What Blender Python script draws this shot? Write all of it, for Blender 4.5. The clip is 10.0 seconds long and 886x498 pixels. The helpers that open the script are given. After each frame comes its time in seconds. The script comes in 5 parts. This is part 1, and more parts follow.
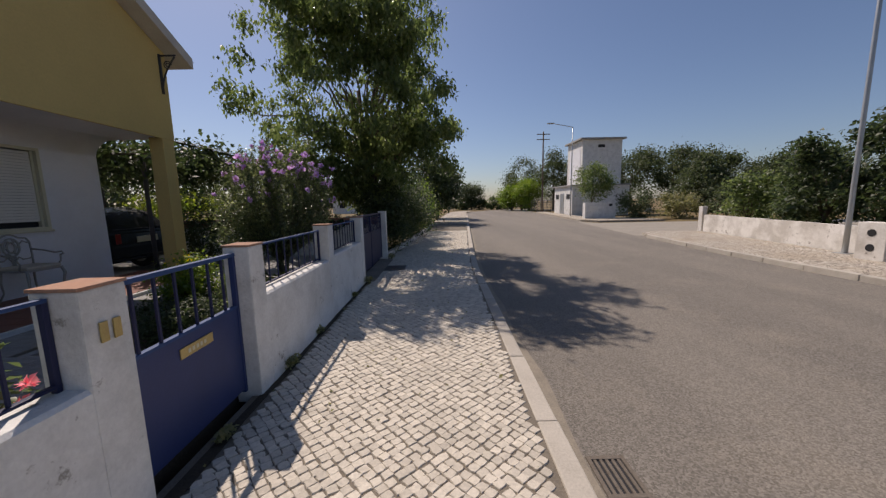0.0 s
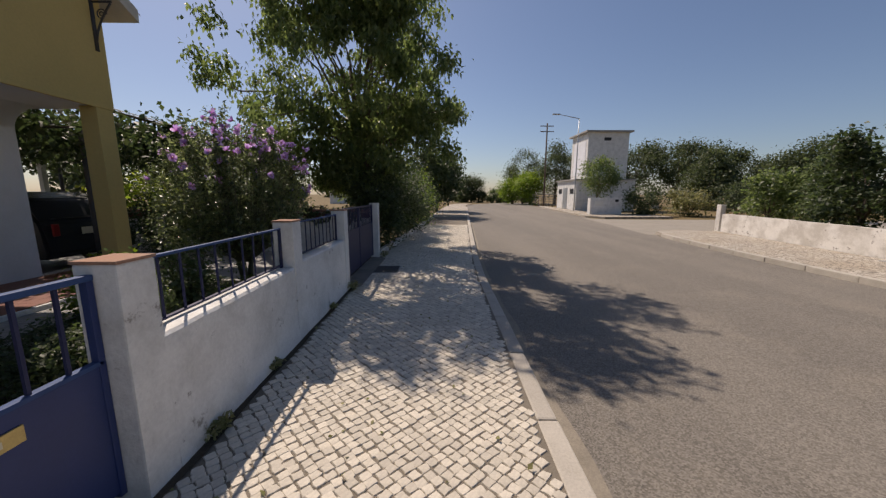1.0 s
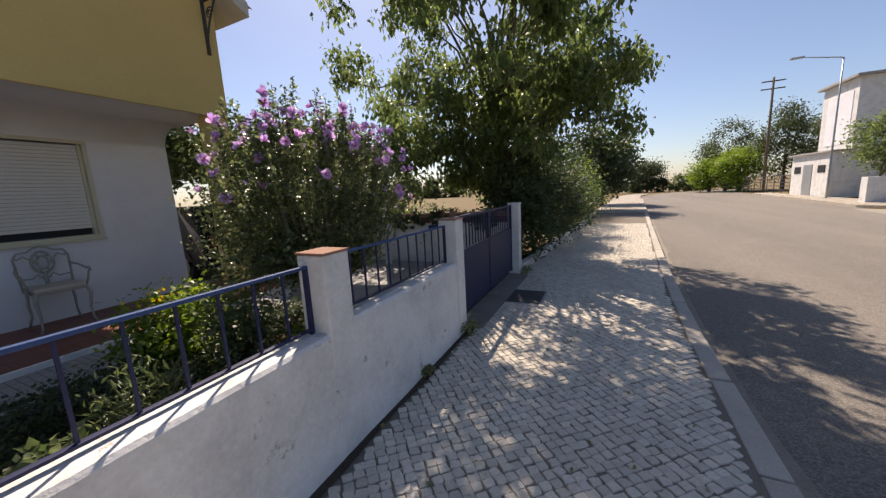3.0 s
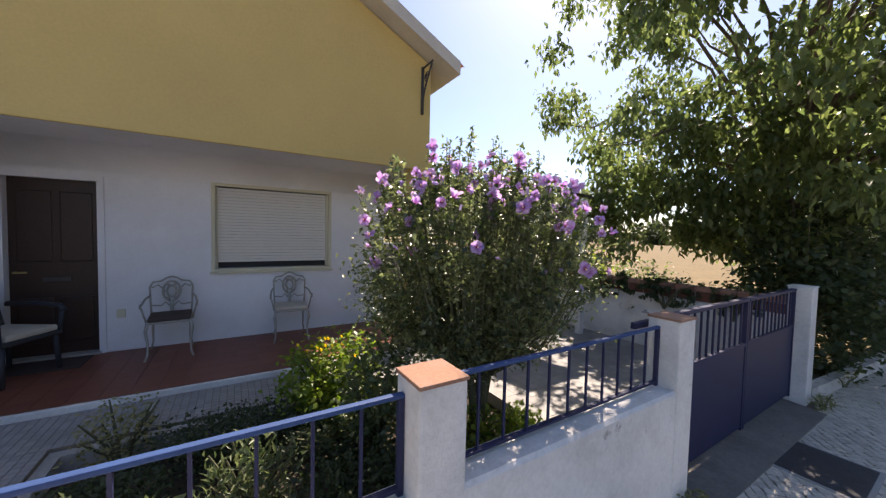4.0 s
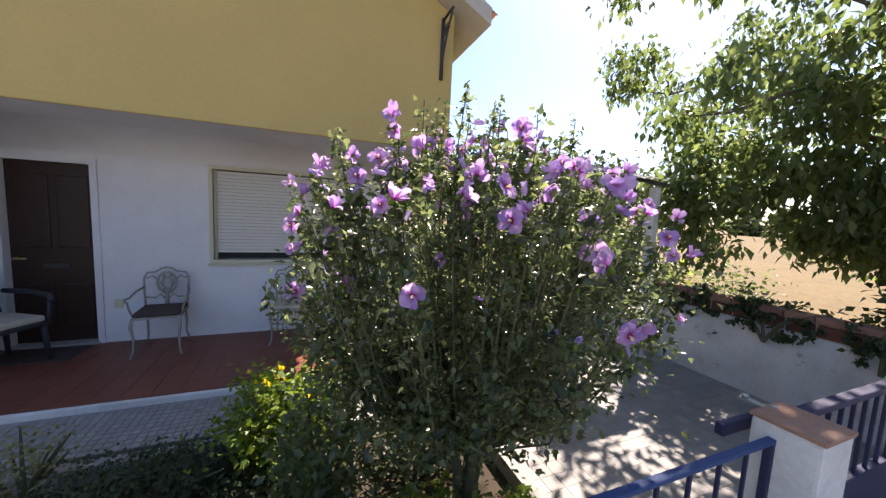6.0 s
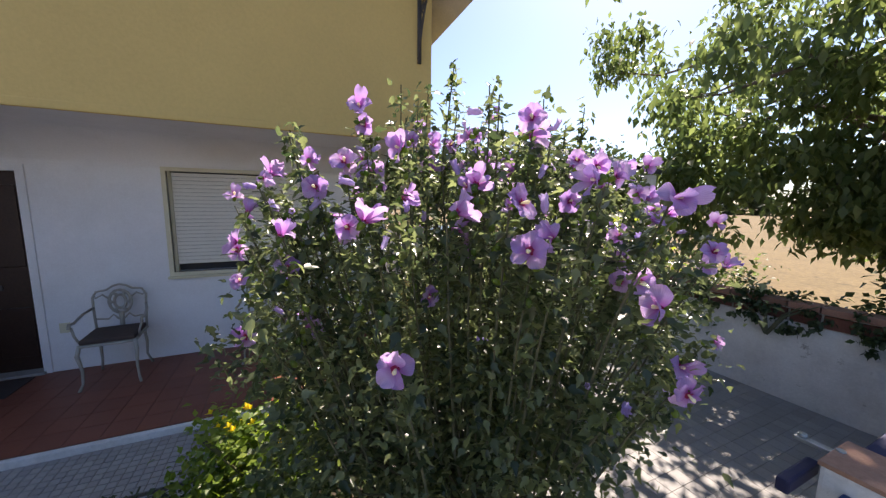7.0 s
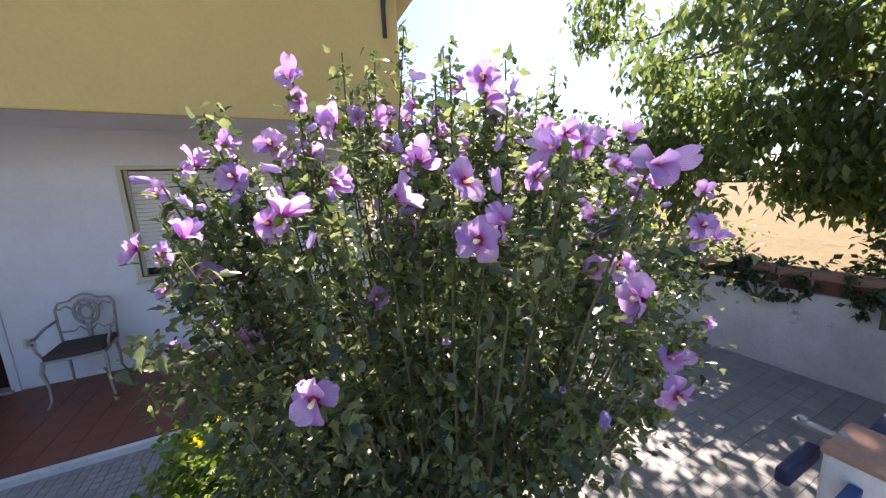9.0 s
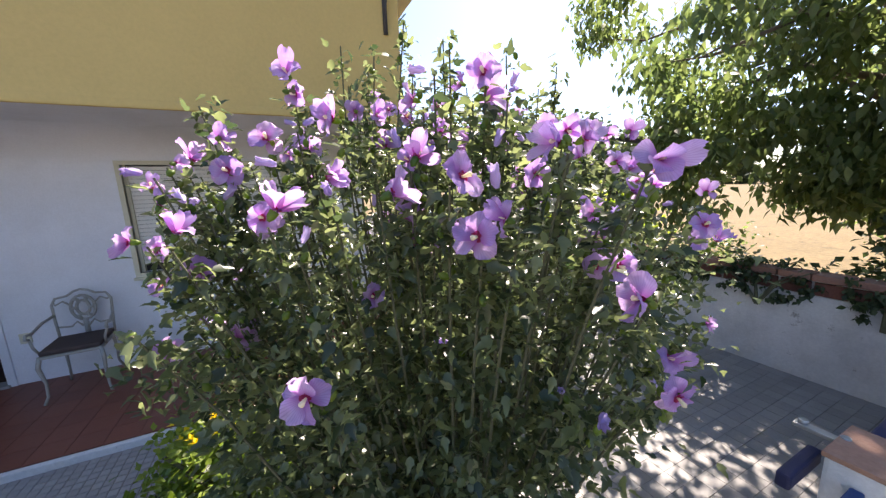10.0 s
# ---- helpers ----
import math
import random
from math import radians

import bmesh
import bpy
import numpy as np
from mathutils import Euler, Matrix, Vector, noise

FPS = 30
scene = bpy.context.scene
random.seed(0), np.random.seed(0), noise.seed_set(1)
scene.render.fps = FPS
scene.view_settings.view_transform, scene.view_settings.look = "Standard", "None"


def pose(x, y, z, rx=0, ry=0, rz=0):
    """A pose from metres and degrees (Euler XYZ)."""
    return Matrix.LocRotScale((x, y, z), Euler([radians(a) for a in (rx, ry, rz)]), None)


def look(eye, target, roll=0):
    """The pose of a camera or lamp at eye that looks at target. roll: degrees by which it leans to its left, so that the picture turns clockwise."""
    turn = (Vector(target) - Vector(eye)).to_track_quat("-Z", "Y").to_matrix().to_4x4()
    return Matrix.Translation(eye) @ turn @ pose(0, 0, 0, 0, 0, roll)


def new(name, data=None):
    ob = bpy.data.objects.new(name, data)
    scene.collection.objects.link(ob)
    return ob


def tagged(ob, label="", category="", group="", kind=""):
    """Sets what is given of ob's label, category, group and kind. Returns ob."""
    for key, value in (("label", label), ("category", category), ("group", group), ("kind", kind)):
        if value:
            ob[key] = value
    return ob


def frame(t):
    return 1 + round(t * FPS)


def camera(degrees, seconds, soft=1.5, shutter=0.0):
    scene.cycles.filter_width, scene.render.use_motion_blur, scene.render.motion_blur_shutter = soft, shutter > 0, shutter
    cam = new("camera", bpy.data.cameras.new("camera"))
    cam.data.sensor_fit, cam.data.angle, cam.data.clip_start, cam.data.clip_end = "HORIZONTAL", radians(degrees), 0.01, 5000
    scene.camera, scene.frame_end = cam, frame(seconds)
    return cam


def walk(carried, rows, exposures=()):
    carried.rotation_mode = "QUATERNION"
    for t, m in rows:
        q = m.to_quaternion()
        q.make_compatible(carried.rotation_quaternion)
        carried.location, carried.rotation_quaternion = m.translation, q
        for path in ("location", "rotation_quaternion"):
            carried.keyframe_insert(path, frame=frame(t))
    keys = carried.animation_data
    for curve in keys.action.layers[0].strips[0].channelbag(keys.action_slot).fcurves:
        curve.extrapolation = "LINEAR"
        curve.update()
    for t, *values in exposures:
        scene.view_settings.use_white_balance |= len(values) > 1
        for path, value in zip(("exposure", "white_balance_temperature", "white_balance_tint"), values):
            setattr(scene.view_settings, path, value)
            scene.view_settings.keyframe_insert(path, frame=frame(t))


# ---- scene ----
cam = camera(105.0, 10.0, soft=1.35)
ROWS = [
    (0, 0.174, -0.149, 1.502, -0.67, -7.77, 1.18),
    (0.5, 0.144, 0.389, 1.505, -6.84, -12.15, 1.67),
    (1, 0.160, 0.912, 1.512, -0.81, -9.13, -0.08),
    (1.5, 0.140, 1.386, 1.502, -0.38, -9.28, -1.27),
    (2, 0.190, 1.897, 1.498, 0.25, -9.24, -1.06),
    (2.2, 0.170, 2.141, 1.512, 4.10, -9.15, -1.13),
    (3.3, 0.016, 3.175, 1.573, 36.23, -8.23, 2.03),
    (3.5, -0.065, 3.358, 1.632, 45.50, -6.54, -0.55),
    (4, -0.248, 3.727, 1.787, 58.65, -2.45, -1.28),
    (4.5, -0.433, 3.938, 1.824, 61.36, -0.34, -3.40),
    (5, -0.541, 4.147, 1.871, 63.51, -3.04, -1.26),
    (5.5, -0.615, 4.406, 1.942, 67.72, -4.90, -4.16),
    (5.7, -0.667, 4.476, 1.953, 69.22, -5.73, -3.43),
    (6.8, -1.067, 4.647, 2.030, 65.02, -6.72, -0.60),
    (7, -1.087, 4.655, 2.053, 65.69, -7.63, -0.76),
    (7.5, -1.164, 4.713, 2.058, 66.95, -8.49, -1.56),
    (8, -1.160, 4.758, 2.044, 66.97, -9.14, 0.24),
    (8.5, -1.128, 4.768, 2.055, 65.73, -10.09, 1.17),
    (9, -1.172, 4.819, 2.048, 63.95, -10.27, 2.50),
    (9.5, -1.186, 4.821, 2.045, 64.35, -9.88, 2.13),
    (10, -1.182, 4.830, 2.040, 64.04, -10.41, 1.97),
]
walk(cam, [(t, pose(x, y, z, 90 + pitch, roll, yaw)) for t, x, y, z, yaw, pitch, roll in ROWS],
     [(0.0, -0.1, 6900, 20), (1.0, -0.02, 7200, 19), (2.2, 0.2, 7200, 18), (3.5, 0.95, 7450, 21), (4.5, 1.48, 7100, 21), (5.5, 1.63, 7050, 21), (7.0, 1.36, 6950, 20), (8.0, 1.67, 6900, 20), (10.0, 1.85, 6900, 20)])

# ---- light: a clear summer sky and one sun behind the house ----
SUN_AZ, SUN_EL = 35.0, 51.5          # degrees from +y towards -x, and above the horizon
sun_way = Vector((-math.sin(radians(SUN_AZ)) * math.cos(radians(SUN_EL)), math.cos(radians(SUN_AZ)) * math.cos(radians(SUN_EL)), math.sin(radians(SUN_EL))))
world = bpy.data.worlds.new("sky")
scene.world = world
world.use_nodes = True
wn = world.node_tree
wn.nodes.clear()
sky = wn.nodes.new("ShaderNodeTexSky")
sky.sky_type, sky.sun_disc = "NISHITA", False
sky.sun_elevation, sky.sun_rotation = radians(SUN_EL), radians(-SUN_AZ)
sky.air_density, sky.dust_density, sky.ozone_density = 1.0, 0.8, 5.0
bg = wn.nodes.new("ShaderNodeBackground")
bg.inputs["Strength"].default_value = 0.09
wout = wn.nodes.new("ShaderNodeOutputWorld")
wn.links.new(sky.outputs[0], bg.inputs["Color"])
wn.links.new(bg.outputs[0], wout.inputs["Surface"])
sun_data = bpy.data.lights.new("sun", "SUN")
sun_data.energy, sun_data.angle, sun_data.color = 4.5, radians(0.6), (1.0, 0.94, 0.84)
sun = new("sun", sun_data)
sun.matrix_world = look(sun_way * 50, (0, 0, 0))


# ---- materials ----
def nodes_of(name):
    m = bpy.data.materials.new(name)
    m.use_nodes = True
    return m, m.node_tree, m.node_tree.nodes["Principled BSDF"]


def put(nt, kind, **inputs):
    n = nt.nodes.new(kind)
    for key, value in inputs.items():
        n.inputs[key.replace("_", " ")].default_value = value
    return n


def mixed(nt, factor, a, b):
    n = nt.nodes.new("ShaderNodeMix")
    n.data_type = "RGBA"
    for socket, value in ((n.inputs[0], factor), (n.inputs[6], a), (n.inputs[7], b)):
        if isinstance(value, (tuple, float, int)):
            socket.default_value = (*value, 1.0) if isinstance(value, tuple) else value
        else:
            nt.links.new(value, socket)
    return n.outputs[2]


def ramp(nt, value, lo, hi):
    n = nt.nodes.new("ShaderNodeMapRange")
    n.inputs["From Min"].default_value, n.inputs["From Max"].default_value = lo, hi
    nt.links.new(value, n.inputs["Value"])
    return n.outputs[0]


def surface(name, base, stain, rough=0.8, big=1.5, fine=60.0, bump=0.25, amount=0.6, grain=0.12, metal=0.0, pieces=0.0, spots=None, spot_scale=6.0, spot_at=0.62):
    """A coloured surface with broad stains, fine grain and relief. pieces: how far one piece differs from the next."""
    m, nt, p = nodes_of(name)
    co = nt.nodes.new("ShaderNodeTexCoord").outputs["Object"]
    n1 = put(nt, "ShaderNodeTexNoise", Scale=big, Detail=6.0, Roughness=0.65)
    n2 = put(nt, "ShaderNodeTexNoise", Scale=fine, Detail=4.0, Roughness=0.7)
    for n in (n1, n2):
        nt.links.new(co, n.inputs["Vector"])
    col = mixed(nt, ramp(nt, n1.outputs[0], 0.42, 0.42 + 0.5 * (1.3 - amount)), base, stain)
    dark = tuple(c * (1 - 2.2 * grain) for c in base)
    light = tuple(min(1, c * (1 + 2.0 * grain)) for c in base)
    g = mixed(nt, ramp(nt, n2.outputs[0], 0.3, 0.7), dark, light)
    col = mixed(nt, 0.45, col, g)
    if spots:
        n3 = put(nt, "ShaderNodeTexNoise", Scale=spot_scale, Detail=8.0, Roughness=0.75)
        nt.links.new(co, n3.inputs["Vector"])
        col = mixed(nt, ramp(nt, n3.outputs[0], spot_at, spot_at + 0.06), col, spots)
    if pieces:
        info = nt.nodes.new("ShaderNodeObjectInfo")
        geo = nt.nodes.new("ShaderNodeNewGeometry")
        add = nt.nodes.new("ShaderNodeMath")
        add.operation = "ADD"
        nt.links.new(info.outputs["Random"], add.inputs[0])
        nt.links.new(geo.outputs["Random Per Island"], add.inputs[1])
        fr = nt.nodes.new("ShaderNodeMath")
        fr.operation = "FRACT"
        nt.links.new(add.outputs[0], fr.inputs[0])
        hsv = nt.nodes.new("ShaderNodeHueSaturation")
        mr = nt.nodes.new("ShaderNodeMapRange")
        mr.inputs["To Min"].default_value, mr.inputs["To Max"].default_value = 1 - pieces, 1 + pieces * 0.6
        nt.links.new(fr.outputs[0], mr.inputs["Value"])
        nt.links.new(mr.outputs[0], hsv.inputs["Value"])
        nt.links.new(col, hsv.inputs["Color"])
        col = hsv.outputs[0]
    nt.links.new(col, p.inputs["Base Color"])
    p.inputs["Roughness"].default_value, p.inputs["Metallic"].default_value = rough, metal
    p.inputs["Specular IOR Level"].default_value = 0.35
    if bump:
        b = put(nt, "ShaderNodeBump", Strength=bump, Distance=0.01)
        nt.links.new(n2.outputs[0], b.inputs["Height"])
        nt.links.new(b.outputs[0], p.inputs["Normal"])
    return m


def leafy(name, base, other, through_light=0.45, rough=0.42, spread=0.5, glow=1.9, gloss=0.5):
    """Leaf or petal: glossy, lets light through, differs leaf by leaf."""
    m, nt, p = nodes_of(name)
    geo = nt.nodes.new("ShaderNodeNewGeometry")
    info = nt.nodes.new("ShaderNodeObjectInfo")
    add = nt.nodes.new("ShaderNodeMath")
    add.operation = "ADD"
    nt.links.new(geo.outputs["Random Per Island"], add.inputs[0])
    nt.links.new(info.outputs["Random"], add.inputs[1])
    fr = nt.nodes.new("ShaderNodeMath")
    fr.operation = "FRACT"
    nt.links.new(add.outputs[0], fr.inputs[0])
    col = mixed(nt, fr.outputs[0], base, other)
    noise_n = put(nt, "ShaderNodeTexNoise", Scale=25.0, Detail=3.0)
    nt.links.new(nt.nodes.new("ShaderNodeTexCoord").outputs["Object"], noise_n.inputs["Vector"])
    hsv = nt.nodes.new("ShaderNodeHueSaturation")
    mr = nt.nodes.new("ShaderNodeMapRange")
    mr.inputs["To Min"].default_value, mr.inputs["To Max"].default_value = 1 - spread * 0.5, 1 + spread * 0.5
    nt.links.new(noise_n.outputs[0], mr.inputs["Value"])
    nt.links.new(mr.outputs[0], hsv.inputs["Value"])
    nt.links.new(col, hsv.inputs["Color"])
    nt.links.new(hsv.outputs[0], p.inputs["Base Color"])
    p.inputs["Roughness"].default_value = rough
    p.inputs["Specular IOR Level"].default_value = gloss
    tr = nt.nodes.new("ShaderNodeBsdfTranslucent")
    warm = nt.nodes.new("ShaderNodeHueSaturation")
    warm.inputs["Saturation"].default_value, warm.inputs["Value"].default_value = 1.1, glow
    nt.links.new(hsv.outputs[0], warm.inputs["Color"])
    nt.links.new(warm.outputs[0], tr.inputs["Color"])
    mix = nt.nodes.new("ShaderNodeMixShader")
    mix.inputs[0].default_value = through_light
    nt.links.new(p.outputs[0], mix.inputs[1])
    nt.links.new(tr.outputs[0], mix.inputs[2])
    nt.links.new(mix.outputs[0], nt.nodes["Material Output"].inputs["Surface"])
    return m


WHITE = surface("white_limewash", (0.72, 0.71, 0.68), (0.46, 0.45, 0.42), 0.9, 2.6, 38, 0.6, 0.8, 0.08, spots=(0.30, 0.28, 0.25), spot_scale=5, spot_at=0.605)
JOINT_OLD = surface("old_wall_joint", (0.52, 0.48, 0.43), (0.32, 0.29, 0.25), 0.95, 6.0, 50, 0.4, 0.8, 0.15)
WHITE_OLD = surface("weathered_limewash", (0.70, 0.67, 0.62), (0.34, 0.30, 0.25), 0.92, 1.4, 40, 0.5, 0.95, 0.08, spots=(0.22, 0.19, 0.16), spot_scale=5, spot_at=0.6)
HOUSE_WHITE = surface("house_white_paint", (0.76, 0.77, 0.80), (0.60, 0.595, 0.60), 0.85, 1.4, 70, 0.35, 0.65, 0.045)
OCHRE = surface("ochre_render", (0.60, 0.445, 0.168), (0.51, 0.38, 0.145), 0.9, 0.7, 34, 0.25, 0.8, 0.045)
def asphalt():
    """Old asphalt: coarse aggregate, paler wheel tracks along the street, thin cracks and sandy stains."""
    m, nt, p = nodes_of("worn_asphalt")
    co = nt.nodes.new("ShaderNodeTexCoord").outputs["Object"]
    along = nt.nodes.new("ShaderNodeMapping")
    along.inputs["Scale"].default_value = (1.0, 0.05, 1.0)
    nt.links.new(co, along.inputs["Vector"])
    lanes = put(nt, "ShaderNodeTexNoise", Scale=0.55, Detail=3.0)
    nt.links.new(along.outputs[0], lanes.inputs["Vector"])
    blotch = put(nt, "ShaderNodeTexNoise", Scale=0.9, Detail=8.0, Roughness=0.7)
    grit = put(nt, "ShaderNodeTexNoise", Scale=75.0, Detail=3.0, Roughness=0.8)
    pebble = put(nt, "ShaderNodeTexVoronoi", Scale=95.0)
    for n in (blotch, grit, pebble):
        nt.links.new(co, n.inputs["Vector"])
    col = mixed(nt, ramp(nt, lanes.outputs[0], 0.42, 0.62), (0.162, 0.143, 0.118), (0.225, 0.198, 0.162))
    col = mixed(nt, ramp(nt, blotch.outputs[0], 0.52, 0.75), col, (0.265, 0.228, 0.178))
    sep = nt.nodes.new("ShaderNodeSeparateColor")
    nt.links.new(pebble.outputs["Color"], sep.inputs[0])
    speck = mixed(nt, ramp(nt, sep.outputs[0], 0.1, 0.95), (0.065, 0.06, 0.053), (0.36, 0.33, 0.29))
    col = mixed(nt, 0.42, col, speck)
    nt.links.new(col, p.inputs["Base Color"])
    p.inputs["Roughness"].default_value = 0.85
    p.inputs["Specular IOR Level"].default_value = 0.3
    b = put(nt, "ShaderNodeBump", Strength=0.8, Distance=0.01)
    nt.links.new(grit.outputs[0], b.inputs["Height"])
    nt.links.new(b.outputs[0], p.inputs["Normal"])
    return m


ASPHALT = asphalt()
MORTAR = surface("sandy_joint", (0.20, 0.172, 0.135), (0.13, 0.112, 0.088), 0.95, 2.0, 90, 0.5, 0.7, 0.2)
STONE = surface("pale_limestone", (0.60, 0.545, 0.455), (0.47, 0.42, 0.345), 0.8, 1.6, 45, 0.5, 0.75, 0.13, pieces=0.17)
KERB = surface("kerb_stone", (0.46, 0.42, 0.36), (0.30, 0.27, 0.225), 0.85, 2.5, 60, 0.4, 0.7, 0.12, pieces=0.15)
DRY = surface("dry_grass_field", (0.178, 0.128, 0.056), (0.125, 0.092, 0.04), 0.95, 0.35, 9, 1.0, 0.8, 0.3, spots=(0.10, 0.075, 0.035), spot_scale=1.3, spot_at=0.57)
SOIL = surface("garden_soil", (0.062, 0.047, 0.032), (0.040, 0.032, 0.022), 0.95, 3.0, 50, 0.8, 0.8, 0.25)
CONCRETE = surface("grey_concrete", (0.36, 0.35, 0.33), (0.24, 0.23, 0.21), 0.9, 2.0, 50, 0.4, 0.7, 0.1)
TILE_PATH = surface("grey_path_tile", (0.31, 0.30, 0.285), (0.22, 0.21, 0.195), 0.7, 3.0, 60, 0.2, 0.6, 0.08, pieces=0.12)
TILE_RED = surface("red_porch_tile", (0.21, 0.072, 0.045), (0.15, 0.052, 0.035), 0.45, 2.5, 50, 0.1, 0.6, 0.08, pieces=0.1)
COPING = surface("brown_coping_tile", (0.30, 0.155, 0.105), (0.22, 0.13, 0.10), 0.9, 7.0, 60, 0.3, 0.7, 0.14, pieces=0.2)
CAP_TILE = surface("worn_cap_tile", (0.37, 0.20, 0.13), (0.35, 0.24, 0.18), 0.85, 9.0, 60, 0.3, 0.8, 0.14, pieces=0.15, spots=(0.24, 0.16, 0.12), spot_scale=11, spot_at=0.62)
TERRACOTTA = surface("terracotta", (0.30, 0.185, 0.135), (0.22, 0.15, 0.115), 0.85, 6.0, 60, 0.3, 0.7, 0.14, pieces=0.2, spots=(0.16, 0.12, 0.10), spot_scale=14, spot_at=0.63)
BLUE = surface("blue_gate_paint", (0.024, 0.042, 0.135), (0.02, 0.032, 0.10), 0.42, 3.0, 60, 0.08, 0.6, 0.06)
# rails of railings and small gate are paler blue, their bars the darkest
BLUE_RAIL = surface("paler_blue", (0.028, 0.07, 0.19), (0.024, 0.045, 0.12), 0.62, 6.0, 80, 0.1, 0.7, 0.08)
NAVY = surface("darkest_blue", (0.020, 0.024, 0.070), (0.016, 0.018, 0.05), 0.55, 3.0, 60, 0.08, 0.6, 0.06)
BROWN_DOOR = surface("dark_brown_wood", (0.042, 0.020, 0.014), (0.025, 0.012, 0.009), 0.4, 5.0, 45, 0.2, 0.6, 0.2)
FRAME_CREAM = surface("cream_frame_paint", (0.60, 0.57, 0.42), (0.50, 0.47, 0.34), 0.6, 4.0, 60, 0.1, 0.5, 0.05)
SHUTTER = surface("shutter_plastic", (0.70, 0.68, 0.62), (0.62, 0.60, 0.54), 0.5, 4.0, 60, 0.05, 0.5, 0.03)
DARK = surface("dark_gap", (0.02, 0.02, 0.022), (0.015, 0.015, 0.016), 0.6, 4.0, 60, 0.1)
BRASS = surface("tarnished_brass", (0.52, 0.40, 0.17), (0.38, 0.29, 0.13), 0.4, 12.0, 80, 0.1, 0.6, 0.1, metal=0.6)
STEEL = surface("galvanised_steel", (0.42, 0.43, 0.43), (0.33, 0.34, 0.34), 0.45, 5.0, 80, 0.05, 0.6, 0.05, metal=0.7)
IRON = surface("dark_iron", (0.07, 0.07, 0.075), (0.05, 0.04, 0.035), 0.6, 8.0, 60, 0.2, 0.7, 0.15, metal=0.3)
CHAIR_WHITE = surface("chipped_white_metal", (0.35, 0.335, 0.30), (0.25, 0.235, 0.20), 0.55, 14.0, 70, 0.1, 0.7, 0.08, spots=(0.25, 0.17, 0.11), spot_scale=22, spot_at=0.68)
SEAT_DARK = surface("dark_brown_cushion", (0.07, 0.05, 0.045), (0.05, 0.04, 0.035), 0.9, 8.0, 90, 0.3)
SEAT_PALE = surface("beige_cushion", (0.50, 0.46, 0.38), (0.40, 0.36, 0.30), 0.9, 8.0, 90, 0.3)
BLACK_CHAIR = surface("dark_plastic_weave", (0.035, 0.037, 0.045), (0.025, 0.025, 0.03), 0.55, 8.0, 60, 0.2)
BARK = surface("grey_brown_bark", (0.16, 0.125, 0.095), (0.09, 0.07, 0.055), 0.95, 5.0, 30, 0.9, 0.7, 0.25)
STEM = surface("green_brown_stem", (0.11, 0.11, 0.06), (0.075, 0.07, 0.04), 0.8, 10.0, 60, 0.3)
BRICK = surface("red_brick", (0.16, 0.065, 0.045), (0.11, 0.048, 0.035), 0.9, 8.0, 60, 0.4, 0.6, 0.15, pieces=0.25)
CAR_PAINT = surface("dark_car_paint", (0.02, 0.022, 0.026), (0.018, 0.02, 0.022), 0.25, 3.0, 60, 0.0)
LEAF = leafy("shrub_leaf", (0.028, 0.047, 0.020), (0.185, 0.215, 0.095), 0.43, 0.30, 0.7, 2.1, 0.65)
ROOF_EDGE = surface("pale_roof_slab", (0.62, 0.58, 0.51), (0.42, 0.39, 0.345), 0.9, 2.0, 50, 0.3, 0.7, 0.08)
LEAF_SOFT = leafy("garden_leaf", (0.060, 0.095, 0.037), (0.150, 0.180, 0.078), 0.40, 0.40)
LEAF_BRIGHT = leafy("yellow_green_leaf", (0.085, 0.15, 0.024), (0.20, 0.26, 0.040), 0.45)
LEAF_TREE = leafy("tree_leaf", (0.062, 0.092, 0.032), (0.140, 0.172, 0.062), 0.52, 0.42, 0.5, 2.2)
LEAF_DARK = leafy("dark_hedge_leaf", (0.026, 0.044, 0.018), (0.066, 0.090, 0.034), 0.36, 0.55)
LEAF_FAR = leafy("far_tree_leaf", (0.040, 0.060, 0.028), (0.090, 0.110, 0.045), 0.35, 0.65)
LEAF_VINE = leafy("sunlit_vine_leaf", (0.15, 0.22, 0.035), (0.27, 0.31, 0.06), 0.5, 0.5)
LEAF_DRY = leafy("dry_stalk", (0.26, 0.24, 0.12), (0.16, 0.17, 0.06), 0.35)
